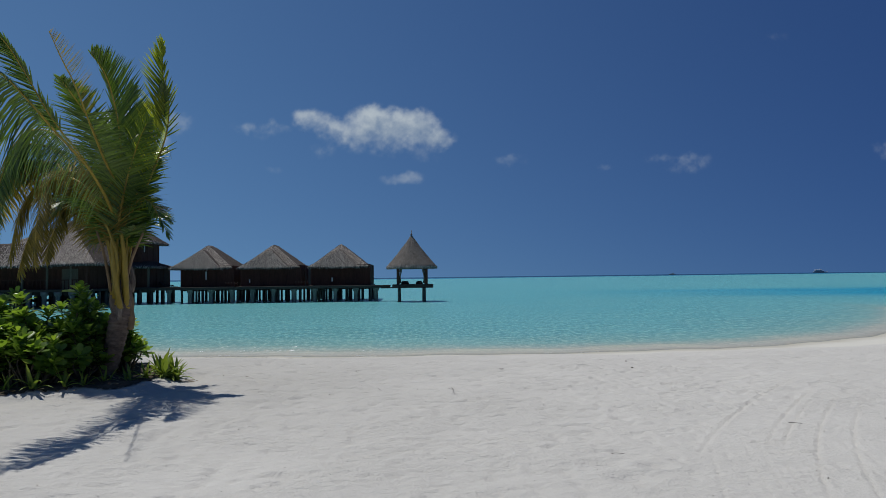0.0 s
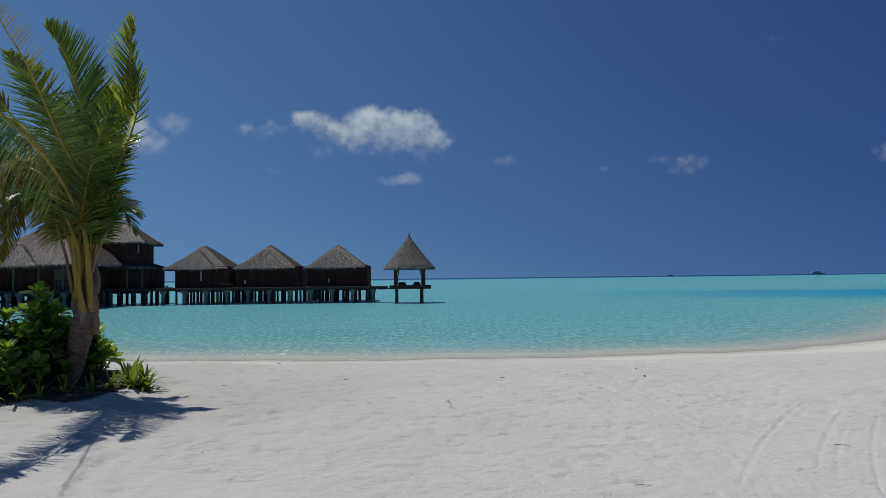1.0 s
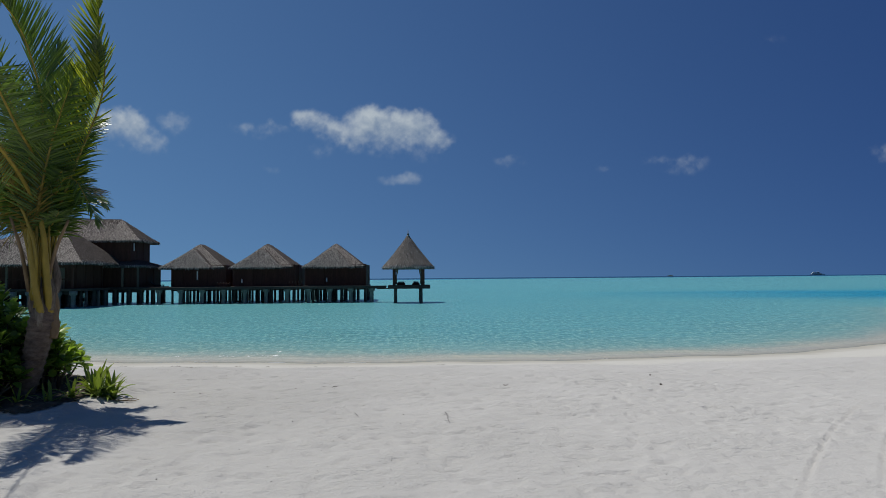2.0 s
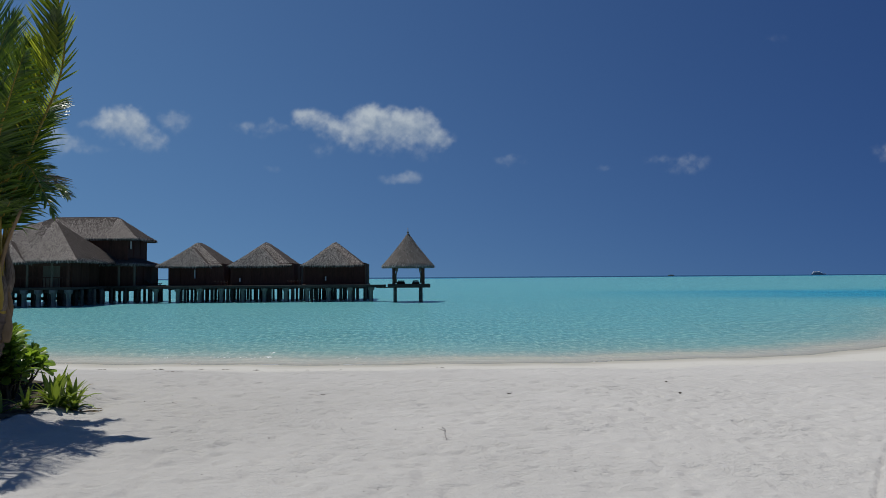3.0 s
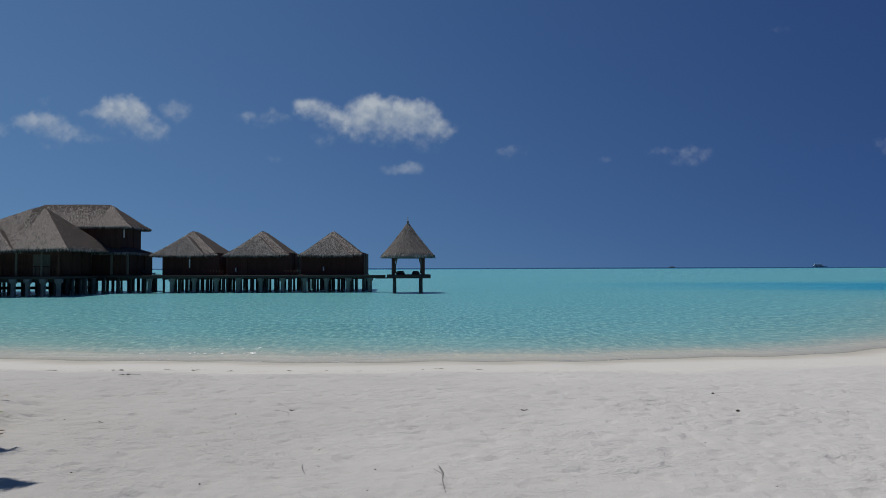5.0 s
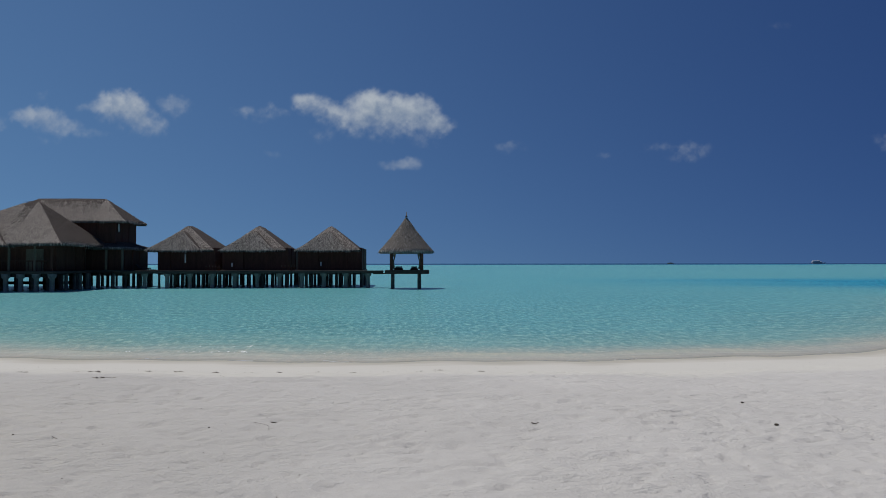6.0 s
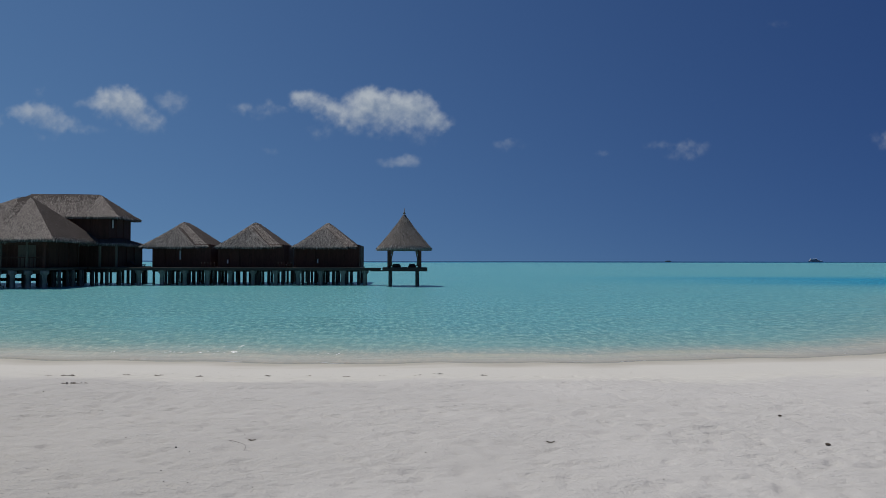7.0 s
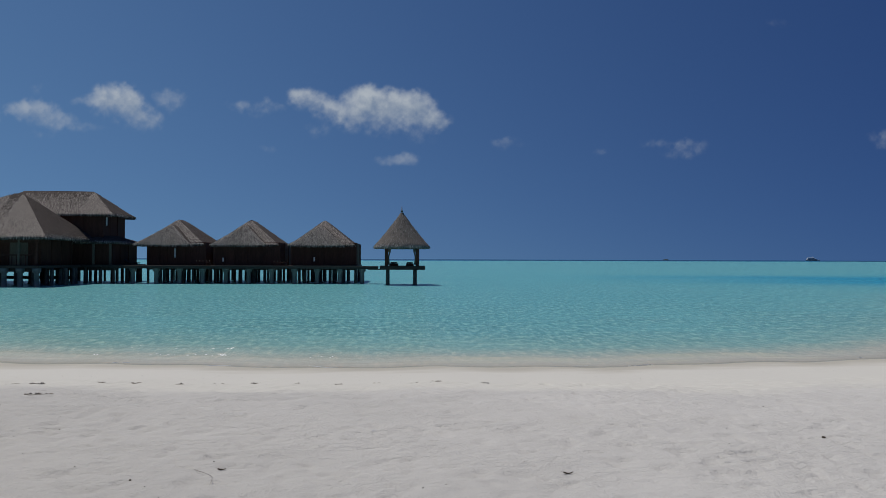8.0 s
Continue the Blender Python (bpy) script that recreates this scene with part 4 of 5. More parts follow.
    for y in (0.0, 2.4):
        for i in range(12):
            share("stilt", PILE_PLAIN, ob, pose(-10.7 + 1.38 * i + r.uniform(-0.25, 0.25), y, -1.63))
    part("tie_beam", box(-11.6, 4.1, 3.3, 3.5, -1.15, -0.85, 0.02), DECK_WOOD, ob)
    part("tie_beam", box(-11.6, 4.1, -3.45, -3.2, -0.32, -0.004, 0.02), DECK_WOOD, ob)
    part("tie_beam", box(-9.2, 7.5, 4.75, 4.95, -0.32, -0.004, 0.02), DECK_WOOD, ob)
    for j, y in enumerate((4.7, 7.6, 10.5, 12.3)):
        for i in range(13):
            share("stilt", PILE_PLAIN if (i + j) % 3 else PILE_THIN, ob, pose(-9.0 + 1.36 * i + r.uniform(-0.2, 0.2), y, -1.63))
    return ob


villa()


def far_wing():
    ob = thing("villa_wing", -46.5, 75.5, 1.62, "dark single-storey villa wing with grey thatched roof", "villa")
    part("platform", box(-4.6, 4.4, -3.5, 6.0, 0.0, 0.24, 0.03), DECK_WOOD, ob)
    timber_wall(ob, -3.6, 3.6, -1.6, 5.0, 0.244, 2.6)
    roof = thatched_roof(ob, hip_surface(-4.6, 4.6, -3.4, 6.0, 2.45, 6.0, (-0.8, 1.2), (0.8, 1.2)), 53)
    ridge_roll(roof, (-0.8, 1.2, 6.03), (0.8, 1.2, 6.03))
    for y in (-3.0, 0.5, 4.5):
        for i in range(5):
            share("stilt", PILE_PLAIN, ob, pose(-4.0 + 2.0 * i, y, -1.63))


far_wing()

# a lounger and a low rail on the deck between villa and bungalow
deck_gap = thing("deck_platform", -28.1, 83.6, 1.62, "dark timber deck between villa and bungalow", "deck")
part("deck", box(-0.6, 0.6, -1.7, 3.0, 0.004, 0.22, 0.02), DECK_WOOD, deck_gap)
for y in (-1.2, 2.4):
    share("stilt", PILE_PLAIN, deck_gap, pose(0.0, y, -1.62))
lounger = thing("sun_lounger", -28.05, 84.2, 1.84, "dark sun lounger on the timber deck", "sun lounger")
part("frame", box(-0.55, 0.5, -0.3, 0.3, 0.16, 0.26, 0.02), CUSHION, lounger)
backrest = bmesh.new()
add_box(backrest, -0.35, 0.35, -0.3, 0.3, -0.04, 0.04, 0.02)
bmesh.ops.transform(backrest, matrix=pose(-0.72, 0, 0.38, 0, 38, 0), verts=backrest.verts)
part("backrest", backrest, CUSHION, lounger)
for x in (-0.45, 0.4):
    for y in (-0.24, 0.24):
        part("leg", box(x - 0.03, x + 0.03, y - 0.03, y + 0.03, 0.0, 0.156, 0.0), CUSHION, lounger)


# low rails with pale knobs on the deck between the bungalows
for x in (-20.35, -12.45):
    rail = thing("deck_rail", x, 82.0, 1.78, "low dark deck rail with small pale post knobs", "railing", "rails between the bungalows")
    part("top_rail", box(-0.75, 0.75, -0.03, 0.03, 0.34, 0.40, 0.01), DARK_WOOD, rail)
    for k in range(5):
        post = part("post", box(-0.72 + 0.34 * k, -0.64 + 0.34 * k, -0.04, 0.04, 0.0, 0.44, 0.01), DARK_WOOD, rail)
        part("knob", lathe([(-0.68 + 0.34 * k, 0, 0.444, 0.03), (-0.68 + 0.34 * k, 0, 0.49, 0.055), (-0.68 + 0.34 * k, 0, 0.55, 0.025)], 8), PALE_WOOD, post, "small pale knob")

# ---- far off: boats and an islet on the horizon ----
def yacht(x, y, length, label):
    ob = thing("motor_yacht", x, y, 0.0, label, "boat")
    L = length / 2
    hull = bmesh.new()
    rows = []
    for t in (-1.0, -0.6, 0.0, 0.5, 0.85, 1.0):
        w = 3.6 * (1 - max(0.0, t) ** 2.5) + 0.15
        top = 4.0 + 1.2 * max(0.0, t)
        rows.append([hull.verts.new(v) for v in ((L * t * 0.93, -w * 0.7, -0.5), (L * t, -w, top), (L * t, w, top), (L * t * 0.93, w * 0.7, -0.5))])
    for p, q in zip(rows, rows[1:]):
        for k in range(4):
            hull.faces.new((p[k], q[k], q[(k + 1) % 4], p[(k + 1) % 4]))
    hull.faces.new(rows[0])
    hull.faces.new(rows[-1][::-1])
    part("hull", hull, WHITE_PAINT, ob, "white hull")
    part("hull_window", box(-L * 0.6, L * 0.5, -3.72, 3.72, 1.7, 2.7, 0.1), HULL_DARK, ob, "dark window strip")
    part("cabin", box(-L * 0.9, L * 0.45, -3.0, 3.0, 4.0, 9.0, 0.8), WHITE_PAINT, ob, "white cabin")
    part("window_band", box(-L * 0.8, L * 0.47, -3.05, 3.05, 5.2, 6.8, 0.1), HULL_DARK, ob)
    part("upper_deck", box(-L * 0.75, L * 0.15, -2.6, 2.6, 9.0, 14.0, 0.8), WHITE_PAINT, ob, "white upper deck")
    part("windscreen", box(-L * 0.1, L * 0.17, -2.65, 2.65, 10.0, 12.2, 0.1), HULL_DARK, ob, "dark glass")
    part("mast", lathe([(-3, 0, 13.9, 0.5), (-3, 0, 19, 0.2)], 6), WHITE_PAINT, ob)
    return ob


yacht(1795, 3000, 66, "white and dark motor yacht far out at sea")

islet = bmesh.new()
bmesh.ops.create_icosphere(islet, subdivisions=4, radius=1.0)
for v in islet.verts:
    k = 1 + 0.5 * noise.noise(v.co * 4)
    v.co = Vector((v.co.x * 14, v.co.y * 9, max(-0.2, v.co.z) * 4.0 * k))
tagged(part("islet", islet, ISLAND), "low dark wooded islet on the horizon", "islet", kind="structure").location = (1140, 3000, 0.5)


# ---- the coconut palm ----
PALM = thing("coconut_palm", -4.92, 11.25, 1.2, "young coconut palm with green and browning fronds beside the beach", "palm tree")
palm_inverse = PALM.matrix_world.inverted()


def leaflets(points, normal, longest, seed, spread_deg=(62, 24), droop=0.35, every=0.031, start=0.23, stop=1.0, width=0.0115, sparse=0.0, fold=0.5, sides=(1, 1)):
    """Blades on both sides of a stalk: long in the middle, short at both ends, bent by their weight."""
    r = random.Random(seed)
    bm = bmesh.new()
    length = sum((b - a).length for a, b in zip(points, points[1:]))
    n = len(points) - 1
    count = int(length * (stop - start) / every)
    for k in range(count):
        s = start + (stop - start) * (k + 0.5) / count
        i = min(int(s * n), n - 1)
        p = points[i].lerp(points[i + 1], s * n - i)
        tangent = (points[min(i + 2, n)] - points[max(i - 1, 0)]).normalized()
        up = (normal - tangent * normal.dot(tangent)).normalized()
        side = tangent.cross(up)
        q = (s - start) / (1 - start)
        size = longest * (0.35 + 0.65 * math.sin(math.pi * min(1, 0.12 + 0.80 * q)) ** 0.7) * (1 - 0.6 * q ** 2)
        angle = radians(spread_deg[0] + (spread_deg[1] - spread_deg[0]) * q)
        for sign, keep in zip((-1, 1), sides):
            if keep < r.random() or r.random() < sparse:
                continue
            a = angle + r.gauss(0, 0.06)
            L = size * r.uniform(0.85, 1.08) * keep
            way = (tangent * math.cos(a) + side * sign * math.sin(a) + up * (fold * 0.35 + r.gauss(0, 0.06))).normalized()
            cross = way.cross(up + side * sign * 0.4).normalized()
            bend = droop * r.uniform(0.6, 1.4)
            kink = r.uniform(0.35, 0.8) if r.random() < 0.10 else 2.0
            rows, at, d = [], p.copy(), way.copy()
            for j, (f, w) in enumerate(((0, 0.5), (0.2, 1.0), (0.5, 0.9), (0.78, 0.6), (1.0, 0.06))):
                if j:
                    seg = (f - (0, 0.2, 0.5, 0.78)[j - 1]) * L
                    d = (d + Vector((0, 0, -1)) * bend * seg * 1.6 + (Vector((0, 0, -1.2)) if f > kink else Vector())).normalized()
                    at = at + d * seg
                wv = cross * width * w
                ridge = up * width * w * 0.45
                rows.append([bm.verts.new(at - wv), bm.verts.new(at + ridge), bm.verts.new(at + wv)])
            for lo, hi in zip(rows, rows[1:]):
                bm.faces.new((lo[0], lo[1], hi[1], hi[0]))
                bm.faces.new((lo[1], lo[2], hi[2], hi[1]))
    return bm


def frond(points, normal, longest, seed, mat=None, stalk=None, base=0.034, label="", **how):
    pts = [palm_inverse @ p for p in spline(points, 26)]
    n = len(pts)
    radii = [base * (1 - 0.92 * (i / (n - 1)) ** 0.5) + 0.002 for i in range(n)]
    ob = part("frond", tube(pts, radii, 6), stalk or RACHIS, PALM, label)
    blades = leaflets(pts, Vector(normal).normalized(), longest, seed, **how)
    tagged(part("frond_foliage", blades, mat or FROND, ob), kind="stuff")
    return ob


# trunk: ringed bark, slightly leaning, with the old sheaths where the stalks leave it
rings = []
for i in range(46):
    s = i / 45
    lean = 0.31 * s + 0.04 * math.sin(2.6 * s)
    r = 0.125 + 0.035 * s
    if i < 4:
        r += 0.02
    r += 0.012 * (1 if i % 3 == 0 else -0.4) + 0.006 * random.random()
    r *= 1 - 0.45 * max(0.0, s - 0.8) / 0.2
    rings.append((lean - 0.20, 0.02 * math.sin(5 * s), -0.12 + 1.32 * s, r))
part("trunk", lathe(rings, 18, 0.05), BARK, PALM, "grey ringed bark trunk")
for k in range(9):
    a = 2.4 * k
    z0 = 0.72 + 0.07 * k
    cx = 0.10
    out = Vector((math.cos(a), math.sin(a), 0))
    pts = spline([Vector((cx, 0, z0)) + out * 0.11, Vector((cx, 0, z0 + 0.22)) + out * 0.13, Vector((cx, 0, z0 + 0.42)) + out * 0.10, Vector((cx, 0, z0 + 0.62)) + out * 0.11], 8)
    part("leaf_sheath", tube(pts, [0.05, 0.06, 0.06, 0.05, 0.042, 0.034, 0.026, 0.018, 0.008], 7), HUSK if k % 3 else RACHIS_BROWN, PALM, "fibrous grey-brown leaf sheath")

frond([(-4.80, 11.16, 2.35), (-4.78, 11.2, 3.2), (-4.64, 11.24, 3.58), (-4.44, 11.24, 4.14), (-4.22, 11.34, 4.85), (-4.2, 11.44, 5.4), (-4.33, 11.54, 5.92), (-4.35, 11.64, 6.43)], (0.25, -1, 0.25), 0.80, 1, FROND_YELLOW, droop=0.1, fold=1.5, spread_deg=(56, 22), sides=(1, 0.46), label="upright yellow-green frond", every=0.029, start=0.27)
frond([(-4.78, 11.3, 2.4), (-4.76, 11.15, 3.23), (-4.66, 11.2, 4.1), (-4.46, 11.32, 4.85), (-4.30, 11.4, 5.4), (-4.28, 11.4, 5.7)], (0.5, -1, 0.3), 0.42, 2, FROND, droop=0.15, fold=1.5, spread_deg=(48, 24), sides=(1, 0.85), every=0.029)
frond([(-4.84, 11.1, 2.3), (-4.89, 11.24, 3.32), (-4.93, 11.14, 4.17), (-4.97, 10.74, 4.69), (-4.95, 10.24, 4.99), (-4.91, 9.74, 5.14), (-4.81, 9.24, 5.2)], (-0.1, 0.6, 1), 0.6, 3, FROND, droop=0.15, spread_deg=(56, 30), every=0.029, sides=(1, 0.8))
frond([(-4.82, 11.25, 2.4), (-4.86, 11.24, 3.32), (-4.84, 11.24, 4.1), (-4.79, 11.04, 4.83), (-4.73, 10.64, 5.3), (-4.68, 10.2, 5.56), (-4.68, 9.8, 5.68)], (0.2, 0.6, 1), 0.78, 4, FROND, droop=0.02, fold=1.2, spread_deg=(40, 24), every=0.026, sides=(1, 0.5))
LONG = [(-4.84, 11.1, 2.4), (-4.82, 11.14, 3.31), (-4.83, 11.04, 4.04), (-4.86, 10.64, 4.43), (-4.81, 10.04, 4.84), (-4.63, 9.24, 5.11), (-4.46, 8.54, 5.22), (-4.26, 7.84, 5.3)]
bare = frond(LONG, (0.0, 0.6, 1), 0.55, 5, droop=0.3, spread_deg=(70, 62), start=0.25, stop=0.60, every=0.027, label="long arching frond, bare towards its tip")
wisps = leaflets([palm_inverse @ p for p in spline(LONG, 26)], Vector((0.0, 0.6, 1)), 0.36, 6, spread_deg=(50, 30), droop=0.0, fold=2.2, start=0.59, width=0.0028, sparse=0.4, every=0.024, sides=(1, 0.3))
tagged(part("dry_fringe", wisps, FROND_BROWN, bare, "thin dry leaflet ribs"), kind="stuff")
frond([(-4.9, 11.15, 2.4), (-4.88, 11.14, 3.48), (-4.79, 10.14, 4.11), (-4.68, 8.84, 4.45), (-4.81, 8.44, 4.75), (-4.92, 8.14, 4.94), (-5.1, 7.6, 5.14), (-5.4, 7.0, 5.25)], (-0.3, -0.4, 1), 0.95, 6, FROND, droop=1.5, fold=-1.4, spread_deg=(92, 58), sides=(0.4, 1), every=0.029, label="long arching frond with hanging leaflets")
frond([(-4.88, 11.12, 2.4), (-4.83, 11.0, 3.22), (-5.28, 11.01, 4.07), (-5.85, 11.17, 4.18), (-5.93, 10.95, 3.57), (-5.94, 10.89, 2.91)], (-0.5, -0.8, 0.5), 0.62, 7, FROND_BROWN, droop=0.4, fold=-0.5, spread_deg=(66, 30), label="drooping yellow-brown frond")
frond([(-4.95, 11.2, 2.45), (-4.96, 11.2, 3.23), (-5.66, 11.48, 4.67), (-6.5, 11.97, 5.12), (-6.95, 11.97, 4.67), (-7.2, 11.97, 3.75)], (-0.3, -0.5, 1), 0.8, 8, FROND, droop=0.9, fold=-1.5, spread_deg=(84, 50))
frond([(-4.72, 11.2, 2.5), (-4.70, 11.1, 3.31), (-4.53, 11.0, 3.81), (-4.32, 10.9, 3.84), (-4.12, 10.8, 3.58), (-3.98, 10.8, 3.29)], (0.3, -0.5, 1), 0.38, 9, FROND, base=0.02, droop=0.5, spread_deg=(60, 25), sparse=0.35, label="short dark drooping frond")
frond([(-4.95, 11.35, 2.5), (-4.98, 11.4, 3.25), (-6.07, 12.0, 4.48), (-6.96, 12.5, 4.56), (-7.49, 12.8, 4.12), (-7.97, 13.0, 3.35)], (-0.2, -0.2, 1), 0.85, 10, FROND_BROWN, droop=0.9, fold=-1.5, spread_deg=(84, 50))
frond([(-4.85, 11.1, 2.4), (-4.79, 10.9, 3.14), (-5.19, 11.0, 3.82), (-5.66, 11.21, 3.75), (-5.69, 10.87, 3.31), (-5.71, 10.75, 2.97)], (-0.2, -0.8, 0.6), 0.5, 11, FROND_BROWN, droop=0.6, fold=-0.5, spread_deg=(62, 28), label="drooping brown frond")
frond([(-4.84, 11.1, 2.5), (-4.8, 11.0, 3.3), (-4.66, 10.95, 4.1), (-4.42, 10.8, 4.7), (-4.2, 10.6, 4.98)], (0.3, -0.9, 0.4), 0.58, 12, FROND, droop=0.3, spread_deg=(60, 28), every=0.029)
frond([(-4.9, 11.2, 2.5), (-4.98, 11.1, 3.2), (-5.73, 11.75, 4.12), (-6.69, 12.35, 4.65), (-7.1, 12.11, 4.36), (-7.28, 11.99, 3.53)], (-0.4, -0.6, 0.8), 0.72, 13, FROND_BROWN, droop=0.45, fold=-0.5, spread_deg=(70, 32), label="yellowing drooping frond")
frond([(-4.8, 11.3, 2.5), (-4.75, 11.35, 3.2), (-4.66, 11.55, 3.72), (-4.54, 11.75, 3.85), (-4.38, 11.9, 3.66)], (0.3, -0.5, 0.9), 0.45, 14, FROND_DEAD, RACHIS_BROWN, base=0.02, droop=0.7, spread_deg=(60, 25), sparse=0.3, label="dead straw-coloured frond")
frond([(-4.82, 11.2, 2.5), (-4.84, 11.15, 3.2), (-4.95, 11.2, 4.4), (-4.85, 11.3, 5.2), (-4.72, 11.35, 5.6)], (0.0, -1, 0.2), 0.6, 15, FROND, droop=0.05, spread_deg=(50, 18))
frond([(-4.92, 11.2, 2.45), (-4.94, 11.0, 3.2), (-5.67, 11.64, 4.41), (-6.62, 12.19, 4.93), (-6.92, 11.89, 4.51), (-7.04, 11.77, 3.43)], (-0.6, -0.5, 0.7), 0.95, 16, FROND, droop=0.9, fold=-1.5, spread_deg=(64, 34), label="hanging green frond")
frond([(-4.94, 11.25, 2.5), (-5.0, 11.2, 3.2), (-5.75, 11.8, 4.19), (-6.6, 12.4, 4.33), (-6.94, 12.4, 3.82), (-7.11, 12.4, 3.04)], (-0.4, -0.6, 0.8), 0.8, 17, FROND_BROWN, droop=0.5, fold=-0.5, spread_deg=(64, 30), label="hanging yellow-brown frond")
frond([(-4.88, 11.1, 2.4), (-4.86, 10.95, 3.1), (-5.46, 11.42, 3.85), (-6.16, 11.87, 3.89), (-6.4, 11.64, 3.36), (-6.51, 11.52, 2.77)], (-0.5, -0.8, 0.5), 0.6, 18, FROND_BROWN, droop=0.8, fold=-1.5, spread_deg=(60, 28))
frond([(-4.82, 11.3, 2.5), (-4.82, 11.3, 3.3), (-4.8, 11.4, 4.3), (-4.74, 11.5, 5.0), (-4.64, 11.55, 5.4)], (0.2, -1, 0.3), 0.55, 19, FROND, droop=0.1, spread_deg=(50, 24), every=0.029)
frond([(-4.88, 11.2, 2.4), (-4.88, 11.14, 3.48), (-4.87, 10.24, 4.2), (-4.86, 9.44, 4.53), (-4.9, 9.14, 4.73), (-4.92, 8.64, 5.08), (-4.98, 8.24, 5.37), (-5.15, 7.9, 5.55)], (-0.5, -0.6, 0.6), 0.42, 21, FROND, base=0.026, droop=0.2, spread_deg=(40, 18), start=0.45, sides=(0.6, 1), label="arching frond with folded leaflets")
# back frond kept behind the crown, added for its shadow on the sand
frond([(-4.8, 11.3, 2.4), (-4.75, 11.4, 3.3), (-4.68, 11.65, 4.2), (-4.64, 11.95, 4.7), (-4.62, 12.2, 4.85)], (0.2, -0.5, 1), 0.45, 22, FROND, droop=0.5, spread_deg=(70, 34), every=0.029)
frond([(-4.78, 11.25, 2.4), (-4.70, 11.3, 3.2), (-4.55, 11.5, 3.62), (-4.40, 11.6, 3.72), (-4.24, 11.65, 3.6)], (0.2, -0.3, 1), 0.45, 23, FROND, base=0.024, droop=0.8, spread_deg=(74, 36), every=0.029, label="low folded green frond")
# next four fronds added to fill out the crown's shadow on the sand
frond([(-4.8, 11.3, 2.4), (-4.74, 11.3, 3.3), (-4.62, 11.35, 3.95), (-4.48, 11.42, 4.35), (-4.38, 11.46, 4.5)], (0.2, -0.3, 1), 0.42, 24, FROND, droop=0.25, spread_deg=(72, 34), every=0.024)
frond([(-4.8, 11.2, 2.4), (-4.78, 11.15, 3.2), (-4.66, 11.1, 3.7), (-4.52, 11.0, 3.95), (-4.42, 10.92, 3.95)], (0.1, -0.3, 1), 0.36, 26, FROND, droop=0.3, spread_deg=(74, 40), every=0.022)
frond([(-4.9, 11.15, 2.5), (-4.95, 11.1, 3.3), (-5.2, 11.05, 3.78), (-5.5, 11.05, 3.86), (-5.78, 11.0, 3.55)], (-0.2, -0.2, 1), 0.5, 27, FROND, droop=0.6, spread_deg=(76, 40), every=0.017, label="low green frond hanging over the bed")
frond([(-4.92, 11.2, 2.5), (-5.0, 11.2, 3.4), (-5.35, 11.3, 4.2), (-5.75, 11.35, 4.3), (-6.1, 11.3, 3.9)], (-0.2, -0.2, 1), 0.55, 28, FROND_BROWN, droop=0.6, spread_deg=(76, 40), every=0.017, label="yellowing frond hanging over the bed")
# short inner fronds round the crown's heart, added to thicken its shadow
for k, (x, y, z) in enumerate(((-4.50, 11.75, 3.95), (-4.75, 12.0, 4.1), (-4.44, 11.3, 3.6), (-4.52, 10.95, 3.45), (-4.56, 11.5, 4.3))):
    frond([(-4.8, 11.22, 2.5), (-4.79, 11.22, 3.1), (0.5 * (x - 4.79), 0.5 * (y + 11.22), z - 0.12), (x, y, z)], (0.1, -0.3, 1), 0.34, 40 + k, FROND, base=0.022, droop=0.5, spread_deg=(74, 40), every=0.016, start=0.4, width=0.014, label="short inner frond added for the crown's shadow")
# broad yellow stalk bases at the heart of the crown
for pts in ([(-4.80, 11.24, 2.0), (-4.80, 11.0, 2.5), (-4.83, 10.95, 2.95), (-4.86, 10.93, 3.35)], [(-4.74, 11.24, 2.15), (-4.69, 11.03, 2.7), (-4.70, 10.98, 3.1), (-4.74, 10.96, 3.4)]):
    p = [palm_inverse @ q for q in spline(pts, 8)]
    part("stalk_base", tube(p, [0.046, 0.044, 0.042, 0.04, 0.037, 0.034, 0.031, 0.029, 0.027], 9), RACHIS, PALM, "broad yellow stalk base")
# cut stalk stubs
for pts in ([(-4.74, 11.1, 2.55), (-4.60, 11.05, 3.0), (-4.42, 10.98, 3.36)], [(-4.92, 11.08, 2.5), (-4.98, 11.0, 3.0), (-5.06, 10.9, 3.4)]):
    p = [palm_inverse @ q for q in spline(pts, 6)]
    part("cut_stalk", tube(p, [0.026, 0.025, 0.023, 0.021, 0.019, 0.017, 0.016], 7), RACHIS_BROWN, PALM, "cut brown frond stub")


# ---- the planted bed ----
bed_x, bed_y = np.meshgrid(np.linspace(-9.8, -3.8, 130), np.linspace(9.8, 15.8, 130))
bed_z = ground_height(bed_x, bed_y) + 0.012 + 0.03 * (fbm(bed_x * 7, bed_y * 7, 3, 90) - 0.35)
inside = bed_radius(bed_x, bed_y) + 0.05 * (fbm(bed_x * 3, bed_y * 3, 2, 91) - 0.5) < 0.97
inside &= bed_x + 0.45 * np.maximum(0, bed_y - 11.5) + 0.2 * fbm(bed_x * 4, bed_y * 4, 2, 92) < -4.2
keep = inside[:-1, :-1] & inside[1:, :-1] & inside[:-1, 1:] & inside[1:, 1:]
index = np.arange(bed_x.size).reshape(bed_x.shape)
quads = np.stack([index[:-1, :-1][keep], index[:-1, 1:][keep], index[1:, 1:][keep], index[1:, :-1][keep]], -1)
used, inverse = np.unique(quads.reshape(-1), return_inverse=True)
bed_pts = np.stack([bed_x, bed_y, bed_z], -1).reshape(-1, 3)[used]
bed = mesh_object("planting_bed", bed_pts.tolist(), inverse.reshape(-1, 4).tolist(), SOIL)
